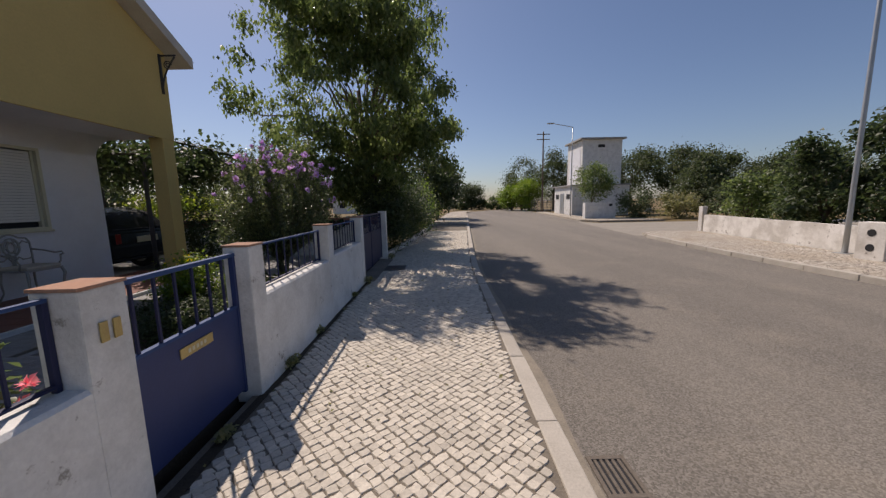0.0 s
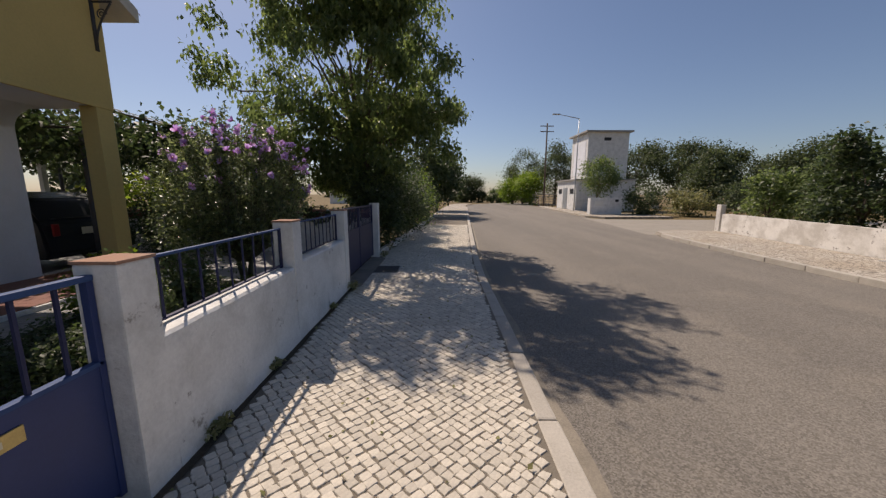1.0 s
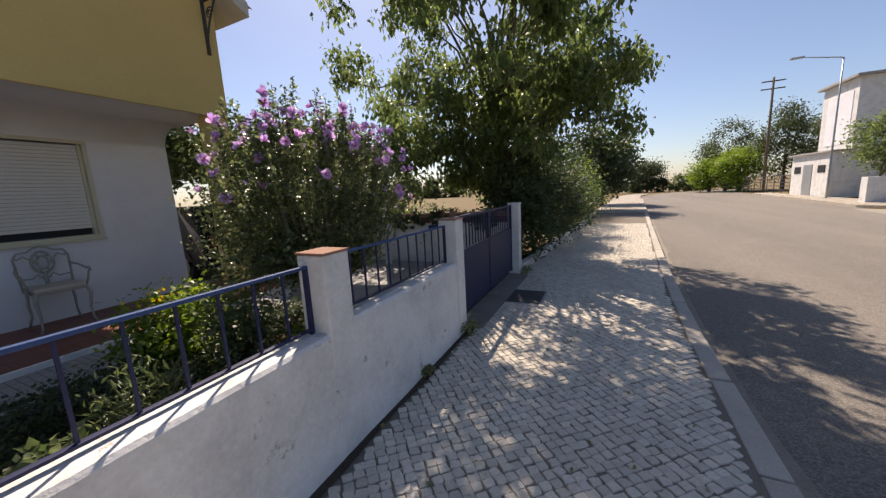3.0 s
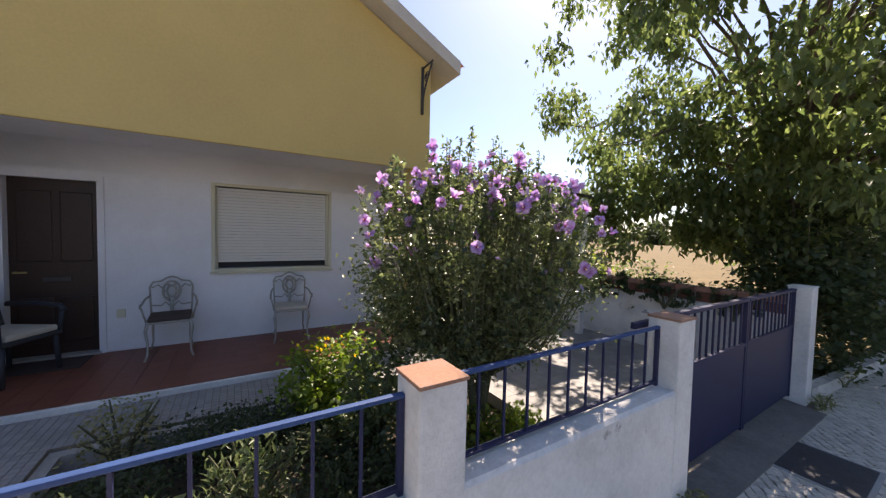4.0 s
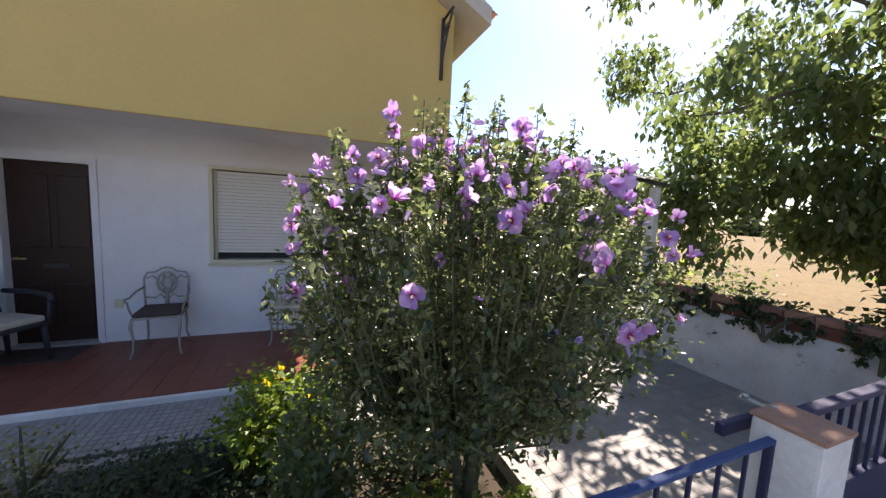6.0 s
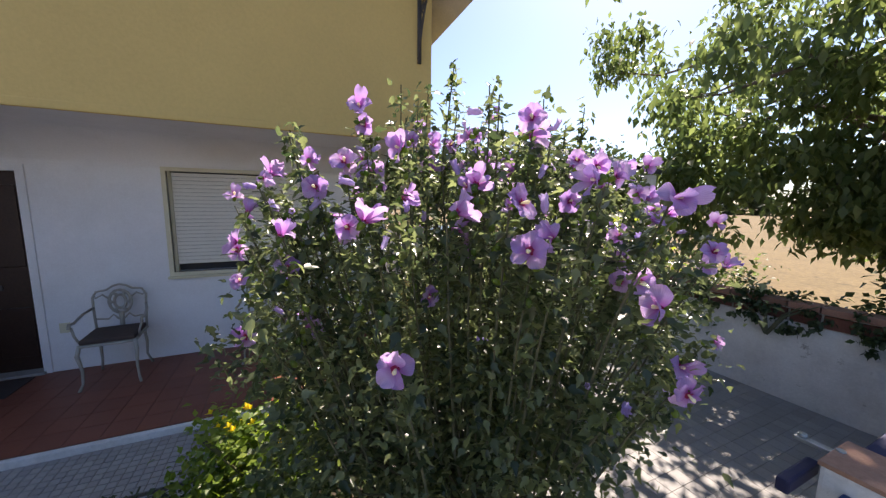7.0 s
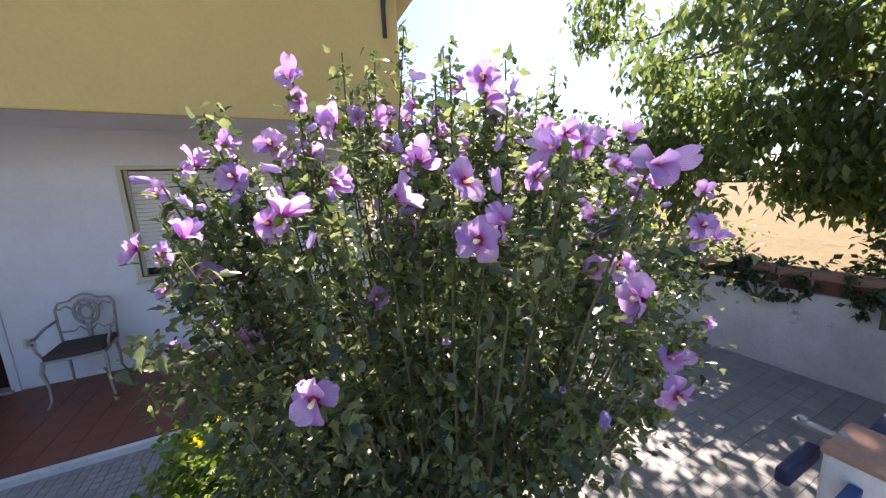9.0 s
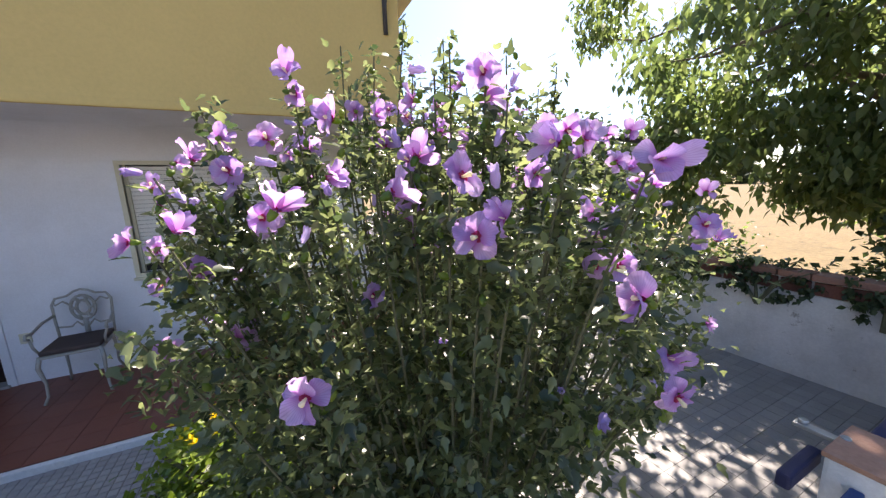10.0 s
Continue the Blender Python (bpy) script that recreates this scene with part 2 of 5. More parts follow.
def petal_material():
    """Mauve petal: paler rim, pinker base, fine veins that run outwards."""
    m = leafy("mauve_petal", (0.43, 0.285, 0.60), (0.66, 0.48, 0.71), 0.50, 0.65, 0.35, 1.4)
    nt = m.node_tree
    p = nt.nodes["Principled BSDF"]
    was = p.inputs["Base Color"].links[0].from_socket
    sep = nt.nodes.new("ShaderNodeSeparateXYZ")
    nt.links.new(nt.nodes.new("ShaderNodeTexCoord").outputs["Object"], sep.inputs[0])
    ang = nt.nodes.new("ShaderNodeMath")
    ang.operation = "ARCTAN2"
    nt.links.new(sep.outputs["X"], ang.inputs[0])
    nt.links.new(sep.outputs["Y"], ang.inputs[1])
    fan = nt.nodes.new("ShaderNodeMath")
    fan.operation = "MULTIPLY"
    fan.inputs[1].default_value = 46.0
    nt.links.new(ang.outputs[0], fan.inputs[0])
    wave = nt.nodes.new("ShaderNodeMath")
    wave.operation = "SINE"
    nt.links.new(fan.outputs[0], wave.inputs[0])
    col = mixed(nt, ramp(nt, sep.outputs["Y"], 0.026, 0.004), was, (0.42, 0.14, 0.42))
    veins = nt.nodes.new("ShaderNodeMath")
    veins.operation = "MULTIPLY"
    veins.inputs[1].default_value = 0.30
    nt.links.new(ramp(nt, wave.outputs[0], 0.3, 1.0), veins.inputs[0])
    col = mixed(nt, veins.outputs[0], col, (0.34, 0.15, 0.42))
    nt.links.new(col, p.inputs["Base Color"])
    for n in nt.nodes:
        if n.bl_idname == "ShaderNodeHueSaturation" and n.outputs[0].links and n.outputs[0].links[0].to_node.bl_idname == "ShaderNodeBsdfTranslucent":
            nt.links.new(col, n.inputs["Color"])
    return m


PETAL = petal_material()
PETAL_OLD = leafy("faded_violet_petal", (0.40, 0.31, 0.60), (0.58, 0.48, 0.70), 0.40, 0.6, 0.5, 1.3)
PETAL_EYE = leafy("crimson_eye", (0.30, 0.02, 0.09), (0.36, 0.03, 0.10), 0.3, 0.6)
STAMEN = leafy("cream_stamen", (0.80, 0.72, 0.50), (0.85, 0.78, 0.58), 0.3, 0.6)
YELLOW_PETAL = leafy("yellow_petal", (0.75, 0.55, 0.02), (0.80, 0.66, 0.05), 0.4)
PINK_PETAL = leafy("pink_petal", (0.80, 0.25, 0.32), (0.85, 0.40, 0.42), 0.45)


# ---- mesh helpers ----
def box(bm, x0, y0, z0, x1, y1, z1, bevel=0.0):
    m = Matrix.Translation(((x0 + x1) / 2, (y0 + y1) / 2, (z0 + z1) / 2)) @ Matrix.Diagonal((abs(x1 - x0), abs(y1 - y0), abs(z1 - z0), 1))
    made = bmesh.ops.create_cube(bm, size=1.0, matrix=m)["verts"]
    if bevel:
        edges = list({e for v in made for e in v.link_edges})
        bmesh.ops.bevel(bm, geom=edges, offset=bevel, segments=2, affect="EDGES", profile=0.6)
    return bm


def boxed(*args, bevel=0.0):
    return box(bmesh.new(), *args, bevel=bevel)


def tube(bm, points, radius, n=8, caps=True):
    """A round bar along points; radius may be one number or one a point."""
    pts = [Vector(q) for q in points]
    rad = radius if isinstance(radius, (list, tuple)) else [radius] * len(pts)
    rings, side = [], None
    for i, q in enumerate(pts):
        way = (pts[min(i + 1, len(pts) - 1)] - pts[max(i - 1, 0)]).normalized()
        if side is None:
            side = way.orthogonal().normalized()
        side = (side - way * side.dot(way)).normalized()
        up = way.cross(side)
        rings.append([bm.verts.new(q + (side * math.cos(2 * math.pi * k / n) + up * math.sin(2 * math.pi * k / n)) * rad[i]) for k in range(n)])
    for a, b in zip(rings, rings[1:]):
        for k in range(n):
            f = bm.faces.new((a[k], a[(k + 1) % n], b[(k + 1) % n], b[k]))
            f.smooth = n > 5
    if caps:
        bm.faces.new(rings[0][::-1])
        bm.faces.new(rings[-1])
    return bm


def tubed(points, radius, n=8):
    return tube(bmesh.new(), points, radius, n)


def prism(outline, z0, z1, bm=None):
    """An upright block over a closed outline in the plan."""
    bm = bm or bmesh.new()
    lo = [bm.verts.new((x, y, z0)) for x, y in outline]
    hi = [bm.verts.new((x, y, z1)) for x, y in outline]
    bm.faces.new(hi)
    bm.faces.new(lo[::-1])
    for i in range(len(lo)):
        j = (i + 1) % len(lo)
        bm.faces.new((lo[i], lo[j], hi[j], hi[i]))
    bmesh.ops.recalc_face_normals(bm, faces=bm.faces)
    return bm


def mesh_of(name, bm, material):
    me = bpy.data.meshes.new(name)
    bm.to_mesh(me)
    bm.free()
    me.materials.append(material)
    return me


def part(name, bm, material, parent, label=""):
    ob = new(name, mesh_of(name, bm, material) if isinstance(bm, bmesh.types.BMesh) else bm)
    ob.parent = parent
    if not isinstance(bm, bmesh.types.BMesh) and not ob.data.materials:
        ob.data.materials.append(material)
    return tagged(ob, label)


def thing(name, loc, label, category, group="", kind="", turn=0.0):
    ob = new(name)
    ob.matrix_world = pose(*loc, 0, 0, turn)
    ob.empty_display_size = 0.1
    return tagged(ob, label, category, group, kind)


def setting(name, bm, material, label, category):
    ob = new(name, mesh_of(name, bm, material))
    return tagged(ob, label, category, kind="structure")


LEAF_KITE = np.array([(0, 0, 0), (0.34, 0.42, 0.07), (0, 0.5, -0.02), (-0.34, 0.42, 0.07), (0, 1, -0.1)])
LEAF_KITE_FACES = np.array([(0, 1, 2), (0, 2, 3), (2, 1, 4), (3, 2, 4)])
LEAF_LONG = LEAF_KITE * (0.6, 1, 1)
LEAF_LOBED = np.array([(0, 0, 0), (0.30, 0.16, 0.05), (0.40, 0.46, 0.09), (0.22, 0.50, 0.03), (0.16, 0.78, 0.02), (0, 1.05, -0.12),
                       (-0.16, 0.78, 0.02), (-0.22, 0.50, 0.03), (-0.40, 0.46, 0.09), (-0.30, 0.16, 0.05), (0, 0.5, -0.02)])
LEAF_LOBED_FACES = np.array([(10, a, b) for a, b in ((0, 1), (1, 2), (2, 3), (3, 4), (4, 5), (5, 6), (6, 7), (7, 8), (8, 9), (9, 0))])


def foliage(name, places, sizes, rng, droop=0.3, shape=LEAF_KITE, faces=LEAF_KITE_FACES, out=None):
    """One mesh of many leaves: each at its own place, turned by chance, hanging by droop."""
    n = len(places)
    yaw = rng.uniform(0, 2 * np.pi, n)
    if out is not None:
        yaw = np.arctan2(-out[:, 0], out[:, 1]) + rng.normal(0, 0.9, n)
    pitch = rng.normal(-droop, 0.55, n)
    roll = rng.normal(0, 0.6, n)
    cy, sy, cp, sp, cr, sr = np.cos(yaw), np.sin(yaw), np.cos(pitch), np.sin(pitch), np.cos(roll), np.sin(roll)
    v = shape[None] * np.asarray(sizes)[:, None, None]
    x, y, z = v[..., 0], v[..., 1], v[..., 2]
    x, z = x * cr[:, None] + z * sr[:, None], -x * sr[:, None] + z * cr[:, None]
    y, z = y * cp[:, None] - z * sp[:, None], y * sp[:, None] + z * cp[:, None]
    x, y = x * cy[:, None] - y * sy[:, None], x * sy[:, None] + y * cy[:, None]
    verts = np.stack([x, y, z], -1) + np.asarray(places)[:, None]
    idx = faces[None] + (np.arange(n) * len(shape))[:, None, None]
    me = bpy.data.meshes.new(name)
    me.from_pydata(verts.reshape(-1, 3).tolist(), [], idx.reshape(-1, 3).tolist())
    me.shade_smooth()
    return me


def clumped(rng, clumps, count, spread, flat=0.8):
    """count points scattered round the centres of clumps."""
    c = np.asarray(clumps)[rng.integers(0, len(clumps), count)]
    return c + rng.normal(0, 1, (count, 3)) * (spread, spread, spread * flat)


def ball(rng, count, centre, radii, hollow=0.35, lump=0.25):
    """Points in an uneven ellipsoid, more towards its skin."""
    d = rng.normal(0, 1, (count, 3))
    d /= np.linalg.norm(d, axis=1)[:, None]
    wob = 1 + lump * (np.sin(3.1 * d[:, 0] + 1.3) * np.cos(2.7 * d[:, 1]) + 0.6 * np.sin(5.3 * d[:, 2] + 4.1 * d[:, 0]))
    r = (hollow + (1 - hollow) * rng.uniform(0, 1, count) ** 0.6) * wob
    return np.asarray(centre) + d * r[:, None] * radii


# ---- ground, road, pavements ----
def kerb_x(y):
    """The street's near kerb in the plan: straight past the garden, then drifting to the right."""
    d = max(0.0, y - 7.0)
    return 0.774 + 0.0175 * y + 0.06 * d * d / (d + 1.6) + 0.022 * max(0, y - 50) ** 2


def kerb2_x(y):
    """The far kerb: it swings out to the side road, and goes on beyond it."""
    return (8.0 + 0.0107 * max(0, y - 5) ** 2) if y < 20 else 10.4 + 0.12 * (y - 22) + 0.01 * max(0, y - 48) ** 2


def drift(y):
    """How far the line of the pavement has moved to the right beyond the garden."""
    return kerb_x(y) - kerb_x(7.0)


def strip(y0, y1, step, left, right, z):
    bm = bmesh.new()
    ys = np.arange(y0, y1 + 1e-6, step)
    rows = [(bm.verts.new((left(y), y, z)), bm.verts.new((right(y), y, z))) for y in ys]
    for a, b in zip(rows, rows[1:]):
        bm.faces.new((a[0], a[1], b[1], b[0]))
    return bm


def disc_sheet(radius, z, rings=14, n=48):
    bm = bmesh.new()
    last, centre = None, bm.verts.new((0, 20, z))
    for i in range(1, rings + 1):
        r = radius * (i / rings) ** 3
        ring = [bm.verts.new((r * math.cos(2 * math.pi * k / n), 20 + r * math.sin(2 * math.pi * k / n), z)) for k in range(n)]
        for k in range(n):
            j = (k + 1) % n
            bm.faces.new((centre, ring[k], ring[j]) if last is None else (last[k], ring[k], ring[j], last[j]))
        last = ring
    return bm


def cobble_far():
    m, nt, p = nodes_of("distant_stone_paving")
    co = nt.nodes.new("ShaderNodeTexCoord").outputs["Object"]
    v = put(nt, "ShaderNodeTexVoronoi", Scale=9.0)
    e = put(nt, "ShaderNodeTexVoronoi", Scale=9.0)
    e.feature = "DISTANCE_TO_EDGE"
    n = put(nt, "ShaderNodeTexNoise", Scale=0.8, Detail=6.0)
    for q in (v, e, n):
        nt.links.new(co, q.inputs["Vector"])
    sep = nt.nodes.new("ShaderNodeSeparateColor")
    nt.links.new(v.outputs["Color"], sep.inputs[0])
    col = mixed(nt, sep.outputs[0], (0.38, 0.34, 0.28), (0.55, 0.50, 0.42))
    col = mixed(nt, ramp(nt, n.outputs[0], 0.4, 0.75), col, (0.40, 0.33, 0.24))
    col = mixed(nt, ramp(nt, e.outputs["Distance"], 0.10, 0.03), col, (0.17, 0.14, 0.11))
    nt.links.new(col, p.inputs["Base Color"])
    p.inputs["Roughness"].default_value = 0.85
    return m


COBBLE_FAR = cobble_far()
setting("ground", disc_sheet(2500, -0.14), DRY, "dry yellow grass field reaching to the horizon", "ground")
setting("road", strip(-40, 70, 2, lambda y: kerb_x(y) + 0.1, lambda y: kerb2_x(min(y, 19.9)) + 0.1 if y < 20 else kerb2_x(y) + 0.1, -0.12), ASPHALT, "worn grey asphalt road with pale wheel tracks", "road")
setting("side_road", prism([(8.8, 14.6), (42, 16.2), (42, 21.5), (11.4, 23.4), (10.3, 25.0)], -0.135, -0.116), surface("pale_gravel", (0.31, 0.28, 0.235), (0.22, 0.20, 0.165), 0.95, 1.2, 60, 0.4, 0.7, 0.15), "pale gravel side road joining the street", "road")
pavement = setting("pavement_left", strip(-12, 58, 2, lambda y: -1.36 if y < 9.3 else -1.75 + drift(y), lambda y: kerb_x(y) + 0.02, -0.006), MORTAR, "pale limestone cobbled pavement with sandy joints", "pavement")
setting("pavement_left_far", strip(24, 58, 2, lambda y: -1.65 + drift(y), lambda y: kerb_x(y), -0.004), COBBLE_FAR, "pale cobbled pavement further along the street", "pavement")
setting("pavement_right", prism([(kerb2_x(-12) + 0.12, -12), (10.1, -12), (10.3, 6.0), (10.75, 8.4), (11.95, 15.1), (10.4, 15.5), (9.3, 15.0), (kerb2_x(13) + 0.12, 13.4), (kerb2_x(10) + 0.12, 10), (kerb2_x(7) + 0.12, 7)], -0.13, 0.0), COBBLE_FAR, "sunlit cobbled pavement across the street", "pavement")
setting("pavement_corner", prism([(10.85, 25.6), (11.6, 24.1), (16.4, 24.2), (16.6, 28.4), (13.4, 28.5), (13.5, 36.0), (14.6, 46.0), (13.3, 46.0), (11.5, 31.0)], -0.13, 0.0), COBBLE_FAR, "cobbled pavement beside the white tower", "pavement")


def kerb_run(name, line, y0, y1, length, width, near_label):
    """A kerb of single stones with small gaps."""
    base = setting(name, strip(y0, y1, 1.0, lambda y: line(y) + 0.03, lambda y: line(y) + width - 0.02, -0.03), MORTAR, near_label, "kerb")
    made, y, rng = {}, y0, random.Random(5)
    while y < y1 - 0.1:
        kind = rng.randrange(3)
        if kind not in made:
            made[kind] = mesh_of("kerb_stone", boxed(0, 0.006, -0.2, width, length - 0.006, 0.0, bevel=0.012 + 0.004 * kind), KERB)
        ob = new("kerb_stone", made[kind])
        ob.parent = base
        ob.location = (line(y) + rng.uniform(-0.006, 0.006), y, 0.004 + rng.uniform(-0.004, 0.004))
        ob.rotation_euler = (0, 0, -math.atan2(line(y + length) - line(y), length))
        y += length
    return base


setting("kerb_dust", strip(-6, 30, 0.25, lambda y: kerb_x(y) + 0.12, lambda y: kerb_x(y) + 0.27 + 0.05 * noise.noise(Vector((y * 0.9, 2, 5))) + 0.02 * noise.noise(Vector((y * 4.0, 1, 3))), -0.1165), surface("sandy_dust", (0.27, 0.235, 0.185), (0.17, 0.15, 0.12), 0.95, 5.0, 80, 0.4, 0.8, 0.2), "sandy dust gathered on the road along the kerb", "dust")

# ---- garden wall, pillars, railings, gates ----
garden_wall = thing("garden_wall", (0, 0, 0), "white limewashed low garden wall with capped pillars", "wall", kind="structure")
WX0, WX1 = -1.478, -1.283
for y0, y1, top in ((-7.0, 1.19, 0.765), (2.62, 4.28, 0.785), (4.47, 6.14, 0.815)):
    bm = bmesh.new()
    n = max(2, int((y1 - y0) / 0.15))
    rows = []
    for i in range(n + 1):
        y = y0 + (y1 - y0) * i / n
        w = 0.006 * noise.noise(Vector((y * 2.1, 3, 1)))
        t = top + 0.006 * noise.noise(Vector((y * 3.3, 7, 2)))
        rows.append([bm.verts.new(q) for q in ((WX1 + 0.012 + w, y, -0.06), (WX1 + w, y, 0.25), (WX1 + w * 0.7, y, t - 0.018), (WX1 - 0.016, y, t), (WX0 + 0.016, y, t), (WX0, y, t - 0.018), (WX0 - 0.01, y, -0.06))])
    for a, b in zip(rows, rows[1:]):
        for k in range(6):
            bm.faces.new((a[k], b[k], b[k + 1], a[k + 1]))
    bm.faces.new(rows[0])
    bm.faces.new(rows[-1][::-1])
    bmesh.ops.recalc_face_normals(bm, faces=bm.faces)
    part("wall_panel", bm, WHITE, garden_wall)
PILLARS = ((1.185, 1.395, 1.178), (2.415, 2.625, 1.200), (4.275, 4.480, 1.238), (6.130, 6.338, 1.262), (9.040, 9.250, 1.290))
for i, (y0, y1, top) in enumerate(PILLARS):
    pil = part("pillar", boxed(-1.475, y0, -0.06, -1.275, y1, top, bevel=0.012), WHITE, garden_wall)
    cap = bmesh.new()
    box(cap, -1.480, y0 - 0.005, top, -1.270, y1 + 0.005, top + 0.016, bevel=0.004)
    if i < 4:
        part("pillar_cap", cap, CAP_TILE, pil, "flat terracotta tile cap")
    else:
        part("pillar_cap", cap, WHITE, pil)


def railing(y0, y1, low, high, bars, label):
    rail = thing("railing", (-1.405, y0, low), label, "railing", "railings on the garden wall")
    L, H = y1 - y0, high - low
    bm = boxed(-0.014, 0, H - 0.010, 0.014, L, H + 0.008, bevel=0.005)
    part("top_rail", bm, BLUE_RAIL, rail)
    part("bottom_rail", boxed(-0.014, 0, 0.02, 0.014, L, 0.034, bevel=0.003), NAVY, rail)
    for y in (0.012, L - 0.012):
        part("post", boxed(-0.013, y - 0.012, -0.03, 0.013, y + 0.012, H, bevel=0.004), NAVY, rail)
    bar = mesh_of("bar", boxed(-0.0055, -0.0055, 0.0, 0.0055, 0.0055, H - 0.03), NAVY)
    for k in range(1, bars):
        ob = part("bar", bar, NAVY, rail)
        ob.location = (0, L * k / bars, 0.022)
    return rail


railing(-5.0, 1.182, 0.765, 1.150, 37, "blue painted iron railing on the low wall")
railing(2.628, 4.272, 0.785, 1.175, 10, "blue painted iron railing beside the small gate")
railing(4.483, 6.127, 0.815, 1.205, 11, "blue painted iron railing before the shrub")

gate = thing("small_gate", (-1.40, 1.398, 0.0), "blue metal garden gate with bars above a solid panel", "gate")
part("panel", boxed(-0.012, 0.01, 0.075, 0.012, 1.005, 0.735, bevel=0.004), BLUE, gate)
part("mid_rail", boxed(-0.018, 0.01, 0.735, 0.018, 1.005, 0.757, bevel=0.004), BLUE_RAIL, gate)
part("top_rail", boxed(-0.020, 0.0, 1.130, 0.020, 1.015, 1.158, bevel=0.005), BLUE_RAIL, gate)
for y in (0.018, 0.997):
    part("stile", boxed(-0.018, y - 0.016, 0.05, 0.018, y + 0.016, 1.130, bevel=0.004), BLUE, gate)
for k in range(1, 7):
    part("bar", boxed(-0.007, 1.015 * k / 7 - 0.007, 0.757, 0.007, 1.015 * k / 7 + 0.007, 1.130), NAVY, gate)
plate = part("letter_plate", boxed(0.012, 0.39, 0.602, 0.020, 0.68, 0.668, bevel=0.003), BRASS, gate, "worn brass letter plate")
for k in range(5):
    part("mark", boxed(0.020, 0.45 + 0.035 * k, 0.622, 0.022, 0.47 + 0.035 * k, 0.647), FRAME_CREAM, plate)

gate2 = thing("driveway_gate", (-1.42, 6.345, 0.0), "dark blue double metal driveway gate with bars above panels", "gate")
for a, b in ((0.0, 1.34), (1.35, 2.69)):
    part("panel", boxed(-0.012, a + 0.02, 0.08, 0.012, b - 0.02, 0.84, bevel=0.004), NAVY, gate2)
    part("mid_rail", boxed(-0.018, a, 0.84, 0.018, b, 0.868, bevel=0.004), NAVY, gate2)
    part("top_rail", boxed(-0.024, a, 1.245, 0.024, b, 1.275, bevel=0.006), NAVY, gate2)
    for y in (a + 0.016, b - 0.016):
        part("stile", boxed(-0.02, y - 0.016, 0.06, 0.02, y + 0.016, 1.245, bevel=0.004), NAVY, gate2)
    for k in range(1, 12):
        y = a + (b - a) * k / 12
        part("bar", boxed(-0.007, y - 0.007, 0.868, 0.007, y + 0.007, 1.245), NAVY, gate2)
latch = part("latch", boxed(-0.112, -0.33, 1.175, -0.078, -0.12, 1.222, bevel=0.008), NAVY, gate2, "flat latch bar on the garden side")
cross = part("latch_arm", boxed(-0.155, -0.115, 1.255, -0.024, -0.085, 1.268, bevel=0.003), STEEL, gate2, "bare steel hinge arm")
part("hinge_bar", boxed(-0.060, -0.10, 1.236, -0.026, 0.0, 1.254, bevel=0.003), BLUE_RAIL, gate2)
for x in (-0.135, -0.045):
    part("knob", tubed([(x, -0.10, 1.268), (x, -0.10, 1.282)], 0.012), STEEL, cross)

number_sign = thing("house_number_plaque", (-1.272, 1.29, 0.985), "small gilt plaque on the gate pillar", "plaque")
for k in (-1, 1):
    part("plain_bar", boxed(0.0, k * 0.03 - 0.018, -0.045, 0.008, k * 0.03 + 0.018, 0.045, bevel=0.003), BRASS, number_sign)

# ---- house ----
house = thing("house", (0, 0, 0), "ochre and white house with a recessed red-tiled porch", "house")
FX, PX, GY, CY = -5.62, -4.388, 6.00, 1.50     # porch wall, upper face, end of the house, porch side wall
DZ = 0.326
GZ = 0.13                                     # level of the garden soil
SZ = 2.70                                     # underside of the upper storey


def wall_with_holes(x0, x1, ys, zs, holes):
    """A wall in the y-z plane from blocks, leaving out the cells named in holes."""
    bm = bmesh.new()
    for i in range(len(ys) - 1):
        for j in range(len(zs) - 1):
            if (i, j) not in holes:
                box(bm, x0, ys[i], zs[j], x1, ys[i + 1], zs[j + 1])
    bmesh.ops.remove_doubles(bm, verts=bm.verts, dist=1e-4)
    seen = {}
    for f in bm.faces:
        seen.setdefault(tuple(sorted(v.index for v in f.verts)), []).append(f)
    bm.verts.index_update()
    seen = {}
    for f in bm.faces:
        seen.setdefault(tuple(sorted(v.index for v in f.verts)), []).append(f)
    bmesh.ops.delete(bm, geom=[f for fs in seen.values() if len(fs) > 1 for f in fs], context="FACES_ONLY")
    return bm


part("porch_wall", wall_with_holes(FX - 0.25, FX, [CY, 1.653, 2.402, 3.496, 4.937, 5.84], [0.0, DZ, 1.27, 2.354, SZ - 0.002], {(1, 1), (1, 2), (3, 2)}), HOUSE_WHITE, house)
part("porch_side_wall", boxed(FX, CY - 0.25, 0.0, -4.165, CY, SZ - 0.002), HOUSE_WHITE, house)
part("front_wall", boxed(PX - 0.25, -5.0, 0.0, PX - 0.01, CY - 0.25, SZ), HOUSE_WHITE, house)
part("end_wall", boxed(-14, 5.59, 0.0, FX - 0.25, 5.84, SZ - 0.002), HOUSE_WHITE, house)
part("porch_ceiling", boxed(FX, CY, SZ - 0.022, PX - 0.036, GY - 0.03, SZ - 0.003), HOUSE_WHITE, house)
part("drip_edge", boxed(PX - 0.034, CY - 0.25, SZ - 0.045, PX + 0.003, GY - 0.003, SZ + 0.02, bevel=0.012), OCHRE, house)
cove = bmesh.new()
arc = [(FX + 0.42 * (1 - math.cos(a)) + 0.001, SZ - 0.024 - 0.30 * (1 - math.sin(a))) for a in np.linspace(0, math.pi / 2, 10)]
ends = [[cove.verts.new((x, y, z)) for x, z in arc] + [cove.verts.new((FX + 0.001, y, SZ - 0.024))] for y in (CY + 0.002, 5.838)]
